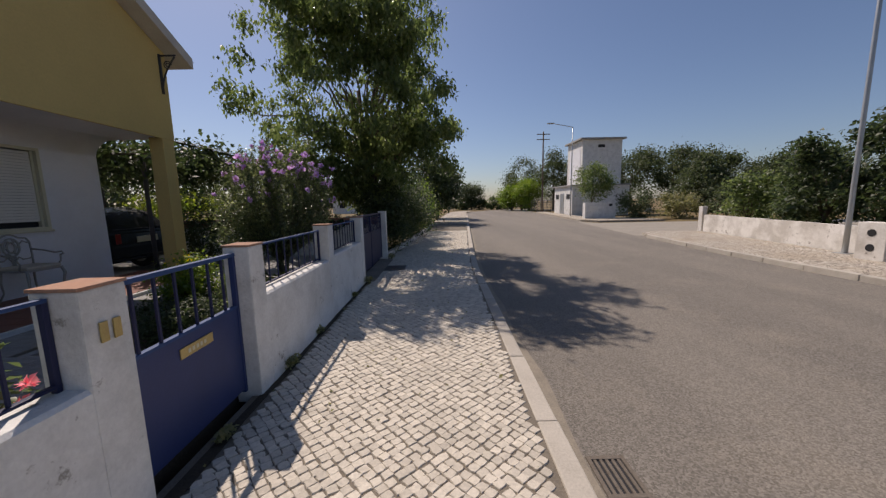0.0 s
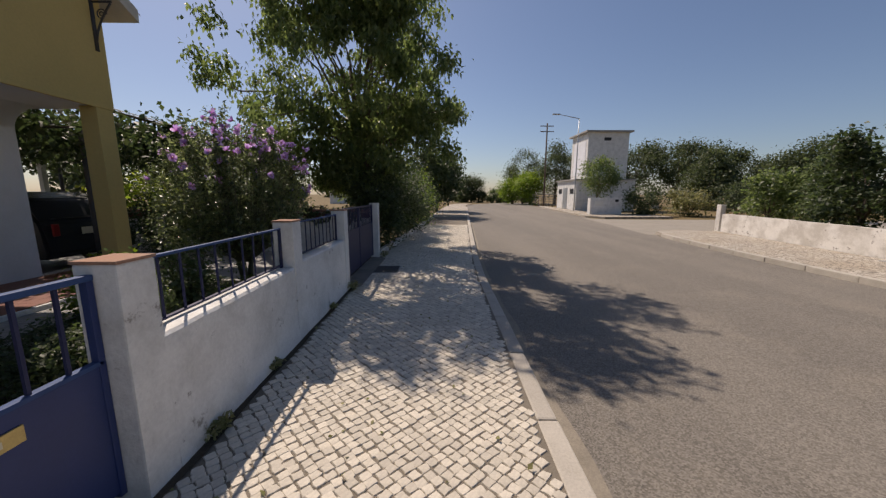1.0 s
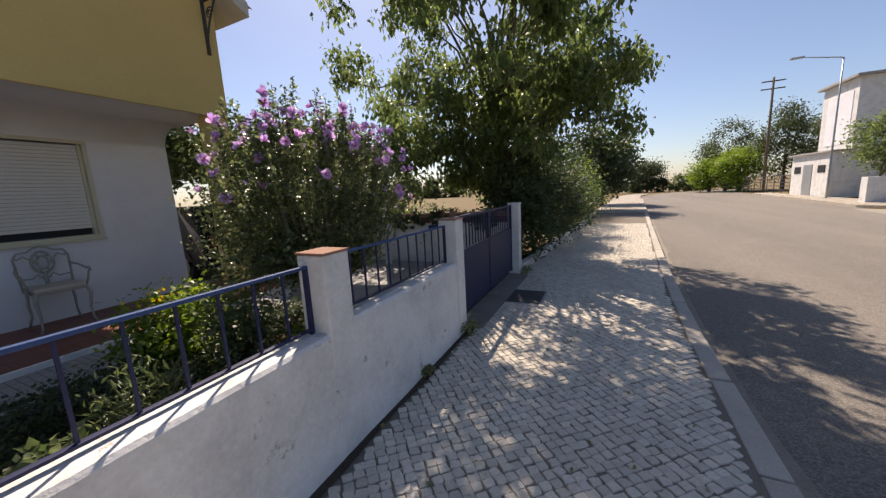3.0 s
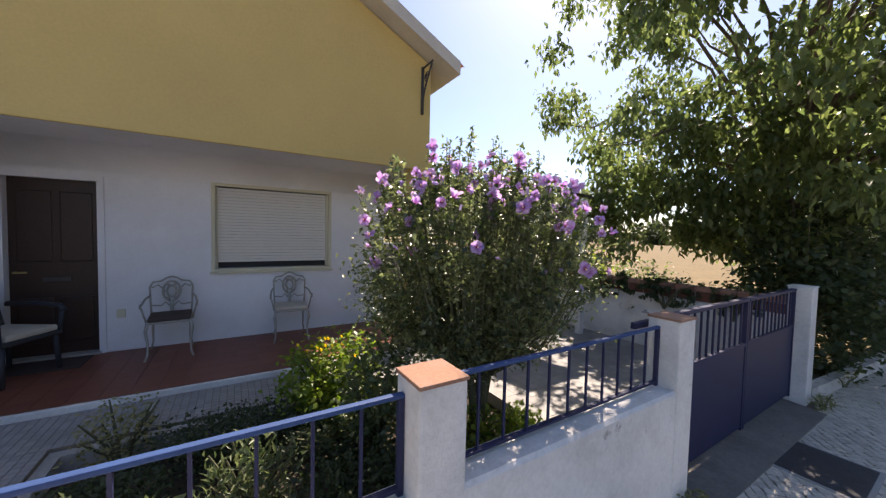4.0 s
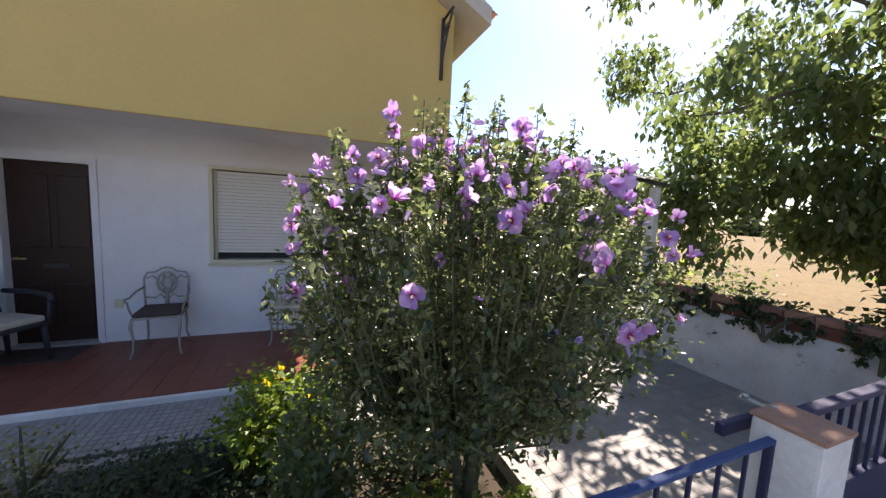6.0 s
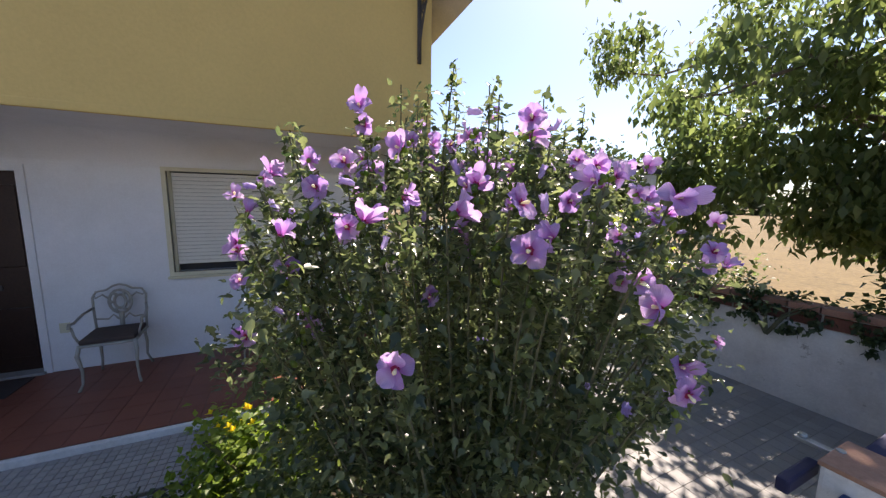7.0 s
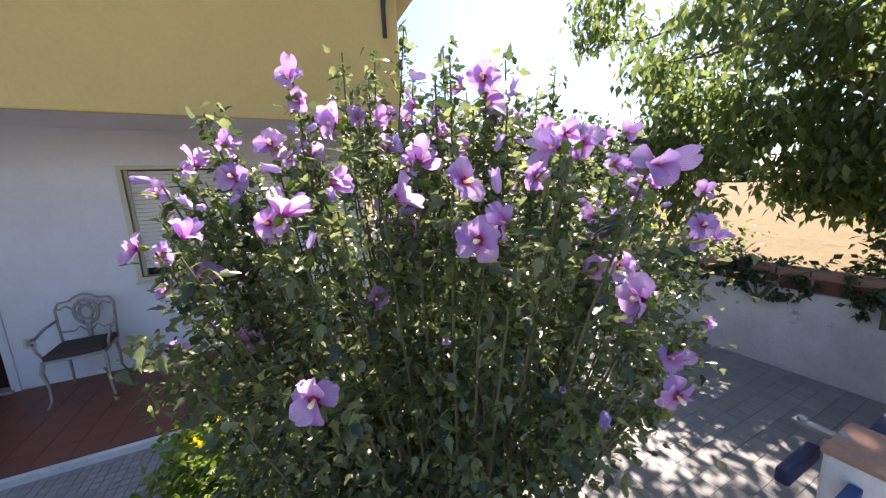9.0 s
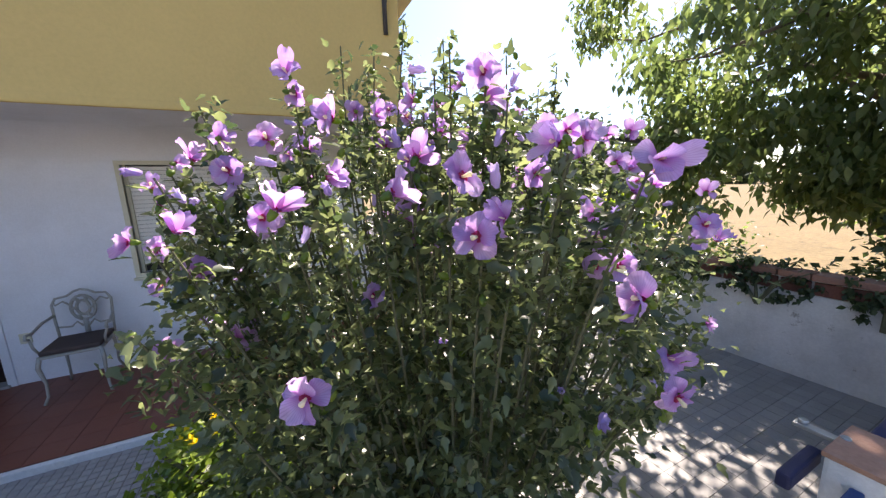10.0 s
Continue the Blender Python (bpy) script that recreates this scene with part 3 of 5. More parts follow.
for k in range(len(arc) - 1):
    cove.faces.new((ends[0][k], ends[0][k + 1], ends[1][k + 1], ends[1][k])).smooth = True
for e in ends:
    cove.faces.new(e)
bmesh.ops.recalc_face_normals(cove, faces=cove.faces)
part("cove", cove, HOUSE_WHITE, house)
RIDGE_Y, SLOPE = 0.6, math.tan(radians(26.5))
eave_z, YE = 4.07, 6.31
gable = bmesh.new()
prof = [(GY, SZ), (GY, eave_z), (RIDGE_Y, eave_z + (GY - RIDGE_Y) * SLOPE), (-5.0, eave_z), (-5.0, SZ)]
fr = [gable.verts.new((PX, y, z)) for y, z in prof]
bk = [gable.verts.new((-14, y, z)) for y, z in prof]
gable.faces.new(fr)
gable.faces.new(bk[::-1])
for i in range(len(prof)):
    j = (i + 1) % len(prof)
    gable.faces.new((fr[i], bk[i], bk[j], fr[j]))
bmesh.ops.recalc_face_normals(gable, faces=gable.faces)
part("upper_wall", gable, OCHRE, house)
part("column", boxed(PX - 0.24, GY - 0.25, 0.0, PX - 0.008, GY - 0.01, SZ - 0.023, bevel=0.01), OCHRE, house)
roof = bmesh.new()
VX = -4.13
for sign, y_eave in ((1, YE), (-1, -5.3)):
    za = eave_z + (GY - YE) * SLOPE + 0.02
    q = [(y_eave, za), (RIDGE_Y, za + abs(y_eave - RIDGE_Y) * SLOPE)]
    a = [roof.verts.new((x, y, z + dz)) for x in (VX, -14.4) for y, z in q for dz in (0, 0.17)]
    for f in ((0, 1, 3, 2), (4, 6, 7, 5), (0, 4, 5, 1), (2, 3, 7, 6), (1, 5, 7, 3), (0, 2, 6, 4)):
        roof.faces.new([a[k] for k in f])
bmesh.ops.recalc_face_normals(roof, faces=roof.faces)
roof_ob = part("roof", roof, ROOF_EDGE, house, "pale concrete roof slab edge")
tile_bm = bmesh.new()
arc = [(0.085 * math.cos(a), 0.055 * math.sin(a)) for a in np.linspace(0, math.pi, 7)]
rows = [[tile_bm.verts.new((cx * (1 - 0.12 * s), cy_, cz)) for cx, cz in arc] for s, cy_ in ((0, 0.0), (1, 0.42))]
for k in range(6):
    tile_bm.faces.new((rows[0][k], rows[0][k + 1], rows[1][k + 1], rows[1][k]))
bmesh.ops.solidify(tile_bm, geom=tile_bm.faces[:], thickness=0.014)
tile_mesh = mesh_of("roof_tile", tile_bm, TERRACOTTA)
for i in range(40):
    for j in range(9 if i < 4 else 5):
        ob = part("roof_tile", tile_mesh, TERRACOTTA, roof_ob)
        d = 0.36 * j - 0.09
        ob.location = (VX - 0.13 - 0.19 * i, YE - d, eave_z + (GY - YE + d) * SLOPE + 0.195)
        ob.rotation_euler = (math.atan(SLOPE) * 1.0, 0, math.pi)
br = bmesh.new()
by, bz = 5.87, 3.39
tube(br, [(PX + 0.012, by, bz), (PX + 0.012, by, bz + 0.62)], 0.022, 6)
tube(br, [(PX + 0.012, by, bz + 0.60), (PX + 0.28, by, bz + 0.60)], 0.014, 6)
tube(br, [(PX + 0.015 + 0.25 * s, by, bz + 0.08 + 0.50 * s ** 0.6) for s in np.linspace(0, 1, 9)], 0.012, 6)
tube(br, [(PX + 0.13 + 0.07 * (1 - a / 14) * math.cos(a), by, bz + 0.45 + 0.07 * (1 - a / 14) * math.sin(a)) for a in np.linspace(0, 11, 22)], 0.008, 5)
part("bracket", br, IRON, house, "scrolled wrought iron eave bracket")

# window with roller shutter
win = part("window", wall_with_holes(FX - 0.05, FX + 0.025, [3.456, 3.496, 4.937, 4.977], [1.23, 1.27, 2.354, 2.394], {(1, 1)}), FRAME_CREAM, house, "cream window frame with closed roller shutter")
slat = mesh_of("slat", boxed(-0.010, 0, 0, 0.006, 1.421, 0.0392, bevel=0.006), SHUTTER)
for k in range(24):
    ob = part("slat", slat, SHUTTER, win)
    ob.location = (FX - 0.055, 3.506, 1.350 + 0.0415 * k)
part("pane", boxed(FX - 0.12, 3.496, 1.27, FX - 0.10, 4.937, 2.354), DARK, win)
part("sill", boxed(FX - 0.06, 3.44, 1.20, FX + 0.045, 4.995, 1.228, bevel=0.005), FRAME_CREAM, win)
for y0 in (3.496, 4.907):
    part("guide", boxed(FX - 0.08, y0, 1.27, FX - 0.03, y0 + 0.03, 2.354), FRAME_CREAM, win)

# front door
door = part("door", boxed(FX - 0.13, 1.673, DZ + 0.02, FX - 0.085, 2.382, 2.30), BROWN_DOOR, house, "dark brown panelled front door, shut")
for z0, z1 in ((0.49, 0.99), (1.39, 2.17)):
    for y0, y1 in ((1.735, 1.995), (2.06, 2.32)):
        part("door_panel", boxed(FX - 0.088, y0, z0, FX - 0.075, y1, z1, bevel=0.01), BROWN_DOOR, door)
part("letter_slot", boxed(FX - 0.086, 1.92, 1.17, FX - 0.068, 2.14, 1.22, bevel=0.004), IRON, door)
part("door_handle", tubed([(FX - 0.085, 1.72, 1.28), (FX - 0.03, 1.72, 1.28), (FX - 0.03, 1.82, 1.28)], 0.011), BRASS, door)
part("door_frame", wall_with_holes(FX - 0.10, FX + 0.02, [1.613, 1.673, 2.382, 2.442], [DZ, 2.30, 2.36], {(1, 0)}), HOUSE_WHITE, house, "white painted door frame")
part("threshold", boxed(FX - 0.13, 1.655, DZ - 0.02, FX + 0.05, 2.40, DZ + 0.025, bevel=0.006), CONCRETE, house)
part("porch_step", boxed(-4.16, CY - 0.25, -0.05, -4.115, 6.4, DZ - 0.004, bevel=0.008), WHITE, house, "white painted porch edge")
part("porch_base", boxed(-5.87, CY - 0.25, -0.05, -4.162, 6.4, DZ - 0.012), CONCRETE, house)
lamp_w = part("wall_box", boxed(-5.0, CY, 1.75, -4.94, CY + 0.045, 1.85, bevel=0.006), FRAME_CREAM, house)
part("wall_socket", boxed(FX, 2.53, 0.72, FX + 0.015, 2.61, 0.82, bevel=0.004), FRAME_CREAM, house)

# garden floor
setting("garden_ground", prism([(-14, -7.0), (WX0, -7.0), (WX0, 9.1), (-14, 9.1)], -0.13, GZ - 0.035), SOIL, "dark garden soil under the shrubs", "ground")


def slabs(name, x0, x1, y0, y1, z, size, gap, material, base_material, label, category, near=(-2.0, 6.0)):
    """A floor of square tiles with thin joints: the 300 round near are pieces of their own, the rest one mesh."""
    base = setting(name, boxed(x0, y0, z - 0.08, x1, y1, z - 0.006), base_material, label, category)
    nx, ny = max(1, round((x1 - x0) / size)), max(1, round((y1 - y0) / size))
    sx, sy = (x1 - x0) / nx, (y1 - y0) / ny
    cells = sorted(((i, j) for i in range(nx) for j in range(ny)), key=lambda c: math.hypot(x0 + (c[0] + 0.5) * sx - near[0], y0 + (c[1] + 0.5) * sy - near[1]))
    me = mesh_of("floor_tile", boxed(gap / 2, gap / 2, -0.02, sx - gap / 2, sy - gap / 2, 0), material)
    for i, j in cells[:300]:
        ob = new("floor_tile", me)
        ob.parent = base
        ob.location = (x0 + i * sx, y0 + j * sy, z)
    verts, faces = [], []
    for i, j in cells[300:]:
        k = len(verts)
        a, b, c, d = x0 + i * sx + gap / 2, x0 + (i + 1) * sx - gap / 2, y0 + j * sy + gap / 2, y0 + (j + 1) * sy - gap / 2
        verts += [(a, c, z), (b, c, z), (b, d, z), (a, d, z), (a, c, z - 0.02), (b, c, z - 0.02), (b, d, z - 0.02), (a, d, z - 0.02)]
        faces += [tuple(k + q for q in f) for f in ((0, 1, 2, 3), (4, 5, 1, 0), (5, 6, 2, 1), (6, 7, 3, 2), (7, 4, 0, 3))]
    if verts:
        me = bpy.data.meshes.new("floor_tiles")
        me.from_pydata(verts, [], faces)
        me.materials.append(material)
        ob = new("floor_tiles", me)
        ob.parent = base
        tagged(ob, kind="stuff")
    return base


# ---- plants ----
def tree(name, loc, label, height, crown, radii, clumps, leaves, size, leaf, trunk_r=0.14, seed=1, limbs=9, spread=0.35, droop=0.5, shape=LEAF_KITE, category="tree", fork=0.3, group="", boughs=()):
    """A trunk with limbs that end in clumps of leaves. crown: centre above the foot."""
    rng = np.random.default_rng(seed)
    t = thing(name, loc, label, category, group)
    centres = ball(rng, clumps, crown, radii, 0.45, 0.18)
    for at, reach, count in boughs:
        centres = np.concatenate([centres, ball(rng, count, at, reach, 0.3, 0.2)])
    bm = bmesh.new()
    top = Vector((crown[0] * 0.8, crown[1] * 0.8, crown[2]))
    base = [Vector((0, 0, -0.1)), Vector((0.03, 0.02, height * 0.18)), top * fork + Vector((0, 0, crown[2] * 0.05)), top]
    tube(bm, base, [trunk_r * 1.25, trunk_r, trunk_r * 0.8, trunk_r * 0.3], 9)
    for c in centres[:: max(1, len(centres) // limbs)][: limbs * 2]:
        s = base[2].lerp(top, rng.uniform(0, 0.6))
        c = Vector(c)
        mid = s.lerp(c, 0.5) + Vector((0, 0, 0.12 * (c - s).length)) + Vector(rng.normal(0, 0.06, 3))
        tube(bm, [s, mid, s.lerp(c, 0.8), c], [trunk_r * 0.34, trunk_r * 0.17, trunk_r * 0.09, trunk_r * 0.04], 6)
    part("trunk", bm, BARK, t)
    pts = clumped(rng, centres, leaves, spread)
    pts[:, 2] = np.maximum(pts[:, 2], 0.05)
    me = foliage("crown", pts, rng.uniform(0.7, 1.25, leaves) * size, rng, droop, shape)
    part("crown", me, leaf, t)
    return t


def shrub(name, loc, label, radii, leaves, size, leaf, seed=1, category="shrub", stems=7, droop=0.1, shape=LEAF_KITE, clumps=0, group=""):
    """A low plant: stems from one foot and leaves nearly down to the ground."""
    rng = np.random.default_rng(seed)
    t = thing(name, loc, label, category, group)
    centre = (0, 0, radii[2] * 1.02)
    bm = bmesh.new()
    for k in range(stems):
        a = rng.uniform(0, 2 * math.pi)
        tip = (radii[0] * 0.75 * math.cos(a), radii[1] * 0.75 * math.sin(a), radii[2] * rng.uniform(1.2, 1.9))
        tube(bm, [(0, 0, -0.05), (tip[0] * 0.35, tip[1] * 0.35, tip[2] * 0.5), tip], [0.016 + radii[2] * 0.01, 0.012, 0.005], 5)
    part("branchwork", bm, STEM, t)
    if clumps:
        pts = clumped(rng, ball(rng, clumps, centre, radii, 0.4, 0.25), leaves, min(radii) * 0.22)
    else:
        pts = ball(rng, leaves, centre, radii, 0.3, 0.25)
    pts[:, 2] = np.abs(pts[:, 2]) + 0.02
    part("leaves", foliage("leaves", pts, rng.uniform(0.65, 1.3, leaves) * size, rng, droop, shape), leaf, t)
    return t


# the big tree beyond the driveway gate
tree("walnut_tree", (-1.95, 11.5, -0.1), "large leafy green tree overhanging the pavement", 8.2, (-0.4, -0.6, 5.1), (3.6, 3.2, 3.1), 180, 52000, 0.132, LEAF_TREE, 0.16, 11, 48, 0.165, 0.95, LEAF_KITE * (0.72, 1, 1), fork=0.36,
     boughs=(((-1.6, -1.5, 2.8), (1.7, 0.9, 0.9), 16), ((0.2, -1.3, 2.8), (1.0, 0.9, 1.0), 10), ((0.4, 0.1, 3.4), (1.2, 1.0, 1.1), 26), ((2.1, -0.9, 3.7), (1.0, 1.2, 0.9), 24), ((0.4, -2.9, 4.7), (1.2, 0.9, 0.9), 22), ((0.8, -3.2, 5.8), (1.1, 0.9, 0.8), 24), ((-0.9, -3.1, 5.9), (1.3, 1.0, 0.8), 20), ((-0.5, -1.4, 3.4), (0.9, 0.7, 1.2), 20), ((-0.45, -1.2, 2.05), (0.8, 0.6, 0.5), 9), ((-1.7, -2.1, 2.3), (0.7, 0.5, 0.5), 8)))

# hedge and street trees along the pavement
for k, (x, y, rx, ry, rz, n, leaf, lab) in enumerate((
        (-1.78, 10.3, 0.75, 0.8, 1.15, 7000, LEAF_DARK, "dark dense shrub beside the gate pillar"),
        (-1.85, 11.9, 0.95, 1.0, 1.3, 7000, LEAF_DARK, "dark dense shrub leaning over the pavement"),
        (-1.7, 13.2, 1.0, 1.1, 1.35, 7000, LEAF_DARK, "dark green shrub leaning over the pavement"),
        (-1.7, 15.4, 1.0, 1.3, 1.3, 6000, LEAF_DARK, "dark green shrub beside the pavement"),
        (-1.8, 18.0, 1.1, 1.5, 1.25, 5000, LEAF_BRIGHT, "yellow-green shrub beside the pavement"),
        (-1.9, 21.2, 1.1, 1.7, 1.3, 5000, LEAF_DARK, "dark hedge shrub beside the pavement"))):
    shrub("hedge_shrub", (x + drift(y), y, -0.05), lab, (rx, ry, rz), n, 0.085, leaf, 30 + k, clumps=120, group="shrubs along the pavement")
tree("street_tree", (-0.6, 26.0, -0.1), "dark rounded tree further along the pavement", 5, (0.3, 0, 3.2), (2.2, 2.6, 1.9), 90, 7000, 0.22, LEAF_DARK, 0.14, 41, 8, 0.4)
tree("street_tree", (0.0, 33.0, -0.1), "dark rounded tree further along the pavement", 5, (0.4, 0, 3.3), (2.0, 2.4, 1.9), 80, 6000, 0.24, LEAF_DARK, 0.14, 42, 8, 0.4)

# across the street
for k, (x, y, h, r, n, leaf, lab) in enumerate((
        (13.1, 8.9, 3.1, 1.15, 11000, LEAF_DARK, "dark leafy orchard tree behind the weathered wall"),
        (12.8, 10.9, 2.9, 1.25, 12000, LEAF_DARK, "dark leafy orchard tree spilling over the wall"),
        (14.4, 12.9, 2.5, 1.05, 8000, LEAF_SOFT, "green orchard tree behind the weathered wall"),
        (14.0, 15.0, 2.1, 0.95, 6000, LEAF_TREE, "light green bush by the side road"),
        (16.6, 11.4, 3.6, 1.2, 8000, LEAF_FAR, "leafy garden tree behind the wall"),
        (15.4, 8.3, 3.4, 1.1, 8000, LEAF_SOFT, "leafy garden tree behind the dark gate"))):
    tree("orchard_tree", (x, y, -0.1), lab, h, (0, 0, h * 0.56), (r, r, h * 0.42), 30, int(n * 0.6), 0.135, leaf, 0.07, 60 + k, 10, 0.2, 0.3, group="orchard trees",
         boughs=[((0.6 * r * math.cos(2.1 * j + k), 0.6 * r * math.sin(2.1 * j + k), h * (1.0 + 0.06 * j)), (0.12, 0.12, 0.35), 5) for j in range(3)])
for k, (x, y, h, r, leaf) in enumerate(((16.0, 27.5, 2.2, 1.7, LEAF_FAR), (19.5, 27.0, 2.0, 1.6, LEAF_DRY), (22.5, 26.0, 2.4, 1.8, LEAF_FAR), (24.0, 22.5, 2.6, 1.9, LEAF_FAR), (20.5, 19.5, 2.0, 1.4, LEAF_SOFT))):
    shrub("roadside_bush", (x, y, -0.14), "tangled green bush beside the side road", (r, r, h / 2), 3500, 0.16, leaf, 80 + k, clumps=60, group="bushes by the side road")
tree("young_tree", (13.0, 28.8, 0.0), "small round street tree before the white tower", 4.2, (0.3, 0, 3.1), (1.5, 1.3, 1.25), 60, 5000, 0.15, LEAF_TREE, 0.06, 90, 9, 0.3, 0.3)
for k, (x, y, h, r) in enumerate(((26, 46, 8.5, 4.0), (33, 48, 9.0, 4.2), (21.5, 50, 8.0, 3.4), (40, 46, 8.0, 4.0), (47, 42, 7.5, 3.8), (38, 36, 6.5, 3.0), (30, 38, 6.0, 2.8))):
    tree("woodland_tree", (x, y, -0.14), "broad dark green tree in the distant woodland", h, (0, 0, h * 0.58), (r, r, h * 0.42), 19, 9000, 0.27, LEAF_FAR, 0.22, 100 + k, 9, 0.68, 0.3, group="woodland trees")
for k, (x, y, h, r, leaf) in enumerate(((15.2, 62, 9.6, 3.4, LEAF_FAR), (18.6, 55, 9.0, 2.8, LEAF_FAR), (15.0, 56, 5.0, 2.6, LEAF_BRIGHT), (13.0, 60, 4.2, 2.2, LEAF_BRIGHT), (7.0, 72, 5.6, 2.4, LEAF_FAR))):
    tree("roadside_tree", (x, y, -0.14), "green tree beyond the bend of the road", h, (0, 0, h * 0.6), (r, r, h * 0.4), 36, 7000, 0.25, leaf, 0.18, 120 + k, 7, 0.6, 0.3, group="trees beyond the bend")
for k in range(11):
    x = -14 + 3.2 * k
    shrub("bend_bush", (x, 70 + 2 * math.sin(k * 2.2), -0.14), "low hedge bush beyond the bend", (2.0, 1.6, 0.8 + 0.5 * abs(math.sin(k * 1.7))), 1500, 0.35, LEAF_FAR if k % 2 else LEAF_SOFT, 140 + k, clumps=30, group="bushes beyond the bend")
for k in range(14):
    a = radians(8 + 10.5 * k)
    d = 150 + 30 * math.sin(k * 2.4)
    shrub("far_tree_line", (-d * math.sin(a), 20 + d * math.cos(a), -0.14), "hazy dark tree on the far edge of the field", (13, 9, 4.6 + 1.8 * math.sin(k * 1.9)), 2000, 1.6, LEAF_FAR, 170 + k, "tree", clumps=40, group="far trees beyond the field")

# behind the house: vine, carport, parked car
pergola = thing("vine_pergola", (-8.0, 8.4, GZ - 0.035), "pergola shading the car, thick with green vine", "pergola")
for x in (-2.0, 2.6):
    for y in (-1.9, 2.0):
        part("post", tubed([(x, y, 0), (x, y, 2.4)], 0.04, 7), IRON, pergola)
for y in np.linspace(-2.0, 2.1, 7):
    part("lath", tubed([(-2.2, y, 2.42), (2.8, y, 2.42)], 0.018, 5), IRON, pergola)
prng = np.random.default_rng(77)
vine_pts = clumped(prng, np.column_stack([prng.uniform(-2.3, 3.0, 200), prng.uniform(-2.15, 2.0, 200), prng.uniform(2.2, 2.75, 200)]), 15000, 0.22, 0.7)
part("leaves", foliage("leaves", vine_pts, prng.uniform(0.08, 0.15, 15000), prng, 0.5), LEAF_DARK, pergola)
shrub("grape_vine", (-7.4, 10.9, -0.1), "bright yellow-green vine behind the car", (3.2, 0.9, 1.05), 6500, 0.11, LEAF_VINE, 201, "vine", clumps=90)
tree("garden_tree", (-9.5, 12.6, -0.1), "dark green tree behind the house", 3.8, (0, 0, 2.5), (2.6, 1.6, 1.2), 70, 6000, 0.12, LEAF_DARK, 0.1, 202, 8, 0.3)
shrub("climbing_plant", (-4.6, 9.45, 0.1), "green creeper hanging over the brick wall", (1.1, 0.35, 0.62), 2600, 0.075, LEAF_SOFT, 203, "creeper", clumps=70)
shrub("wall_creeper", (-3.2, 9.3, 0.65), "thin creeper with dry stems on the brick wall", (0.9, 0.22, 0.34), 700, 0.07, LEAF_SOFT, 204, "creeper", clumps=30)

slabs("driveway", -8.5, WX0, 5.96, 9.098, GZ + 0.02, 0.12, 0.003, TILE_PATH, MORTAR, "pale grey tiled driveway inside the gate", "driveway")
slabs("garden_path", -4.113, -3.54, 0.4, 5.90, 0.272, 0.056, 0.006, TILE_PATH, MORTAR, "grey tiled path along the porch", "path", (-3.8, 3.1))
slabs("entrance_path", -3.536, WX0, 1.2, 2.64, 0.272, 0.056, 0.006, TILE_PATH, MORTAR, "grey tiled path from the small gate", "path", (-3.0, 2.6))
slabs("porch_floor", FX, -4.162, CY, 6.38, DZ, 0.20, 0.004, TILE_RED, MORTAR, "dark red tiled porch floor", "floor")
setting("bed_edge", prism([(-3.536, 2.644), (WX0, 2.644), (WX0, 2.72), (-3.45, 2.72), (-3.45, 5.86), (WX0, 5.86), (WX0, 5.956), (-3.536, 5.956)], -0.1, 0.245), CONCRETE, "weathered concrete edging round the flower bed", "edging")
setting("flower_bed", boxed(-3.45, 2.72, -0.1, WX0, 5.86, GZ), SOIL, "dark soil of the flower bed", "soil")

back_wall = thing("boundary_wall", (0, 9.1, 0), "white boundary wall topped with openwork red bricks", "wall", kind="structure")
part("wall_panel", boxed(-9.0, 0.0, -0.14, -1.30, 0.16, 0.95, bevel=0.01), WHITE, back_wall)
part("mortar_band", boxed(-9.0, 0.016, 0.95, -1.46, 0.15, 1.083), JOINT_OLD, back_wall)
brick_me = mesh_of("brick", boxed(0.010, 0.0, 0.0, 0.222, 0.16, 0.118, bevel=0.006), BRICK)
cap_me = mesh_of("coping_brick", boxed(0.004, -0.03, 0.0, 0.228, 0.18, 0.06, bevel=0.008), COPING)
for k in range(32):
    part("brick", brick_me, BRICK, back_wall).location = (-1.70 - 0.232 * k, 0.0, 0.960)
for k in range(32):
    part("coping_brick", cap_me, COPING, back_wall).location = (-1.70 - 0.235 * k, 0.0, 1.092)

car = thing("parked_car", (-6.2, 7.3, GZ + 0.02), "dark parked car in the drive behind the house", "car", turn=180)
body = bmesh.new()
side = [(0.0, 0.35), (0.03, 0.62), (0.10, 0.88), (0.45, 1.28), (0.9, 1.40), (2.1, 1.40), (2.75, 0.98), (3.7, 0.86), (3.85, 0.6), (3.85, 0.3), (0.05, 0.28)]
va = [body.verts.new((x, -0.82 + (0.12 if z > 1.0 else 0), z)) for x, z in side]
vb = [body.verts.new((x, 0.82 - (0.12 if z > 1.0 else 0), z)) for x, z in side]
body.faces.new(va)
body.faces.new(vb[::-1])
for i in range(len(side)):
    j = (i + 1) % len(side)
    body.faces.new((va[i], vb[i], vb[j], va[j]))
bmesh.ops.recalc_face_normals(body, faces=body.faces)
bmesh.ops.bevel(body, geom=body.edges[:], offset=0.04, segments=2, affect="EDGES")
part("body", body, CAR_PAINT, car)
part("rear_window", boxed(0.12, -0.6, 0.93, 0.40, 0.6, 0.95), DARK, car)
part("number_plate", boxed(-0.02, -0.26, 0.66, -0.005, 0.26, 0.78, bevel=0.003), FRAME_CREAM, car, "pale blank plate")
for y in (-0.68, 0.60):
    part("tail_light", boxed(0.0, y, 0.66, 0.03, y + 0.10, 0.86, bevel=0.01), surface("tail_red_%d" % (y > 0), (0.25, 0.02, 0.02), (0.2, 0.02, 0.02), 0.3), car)
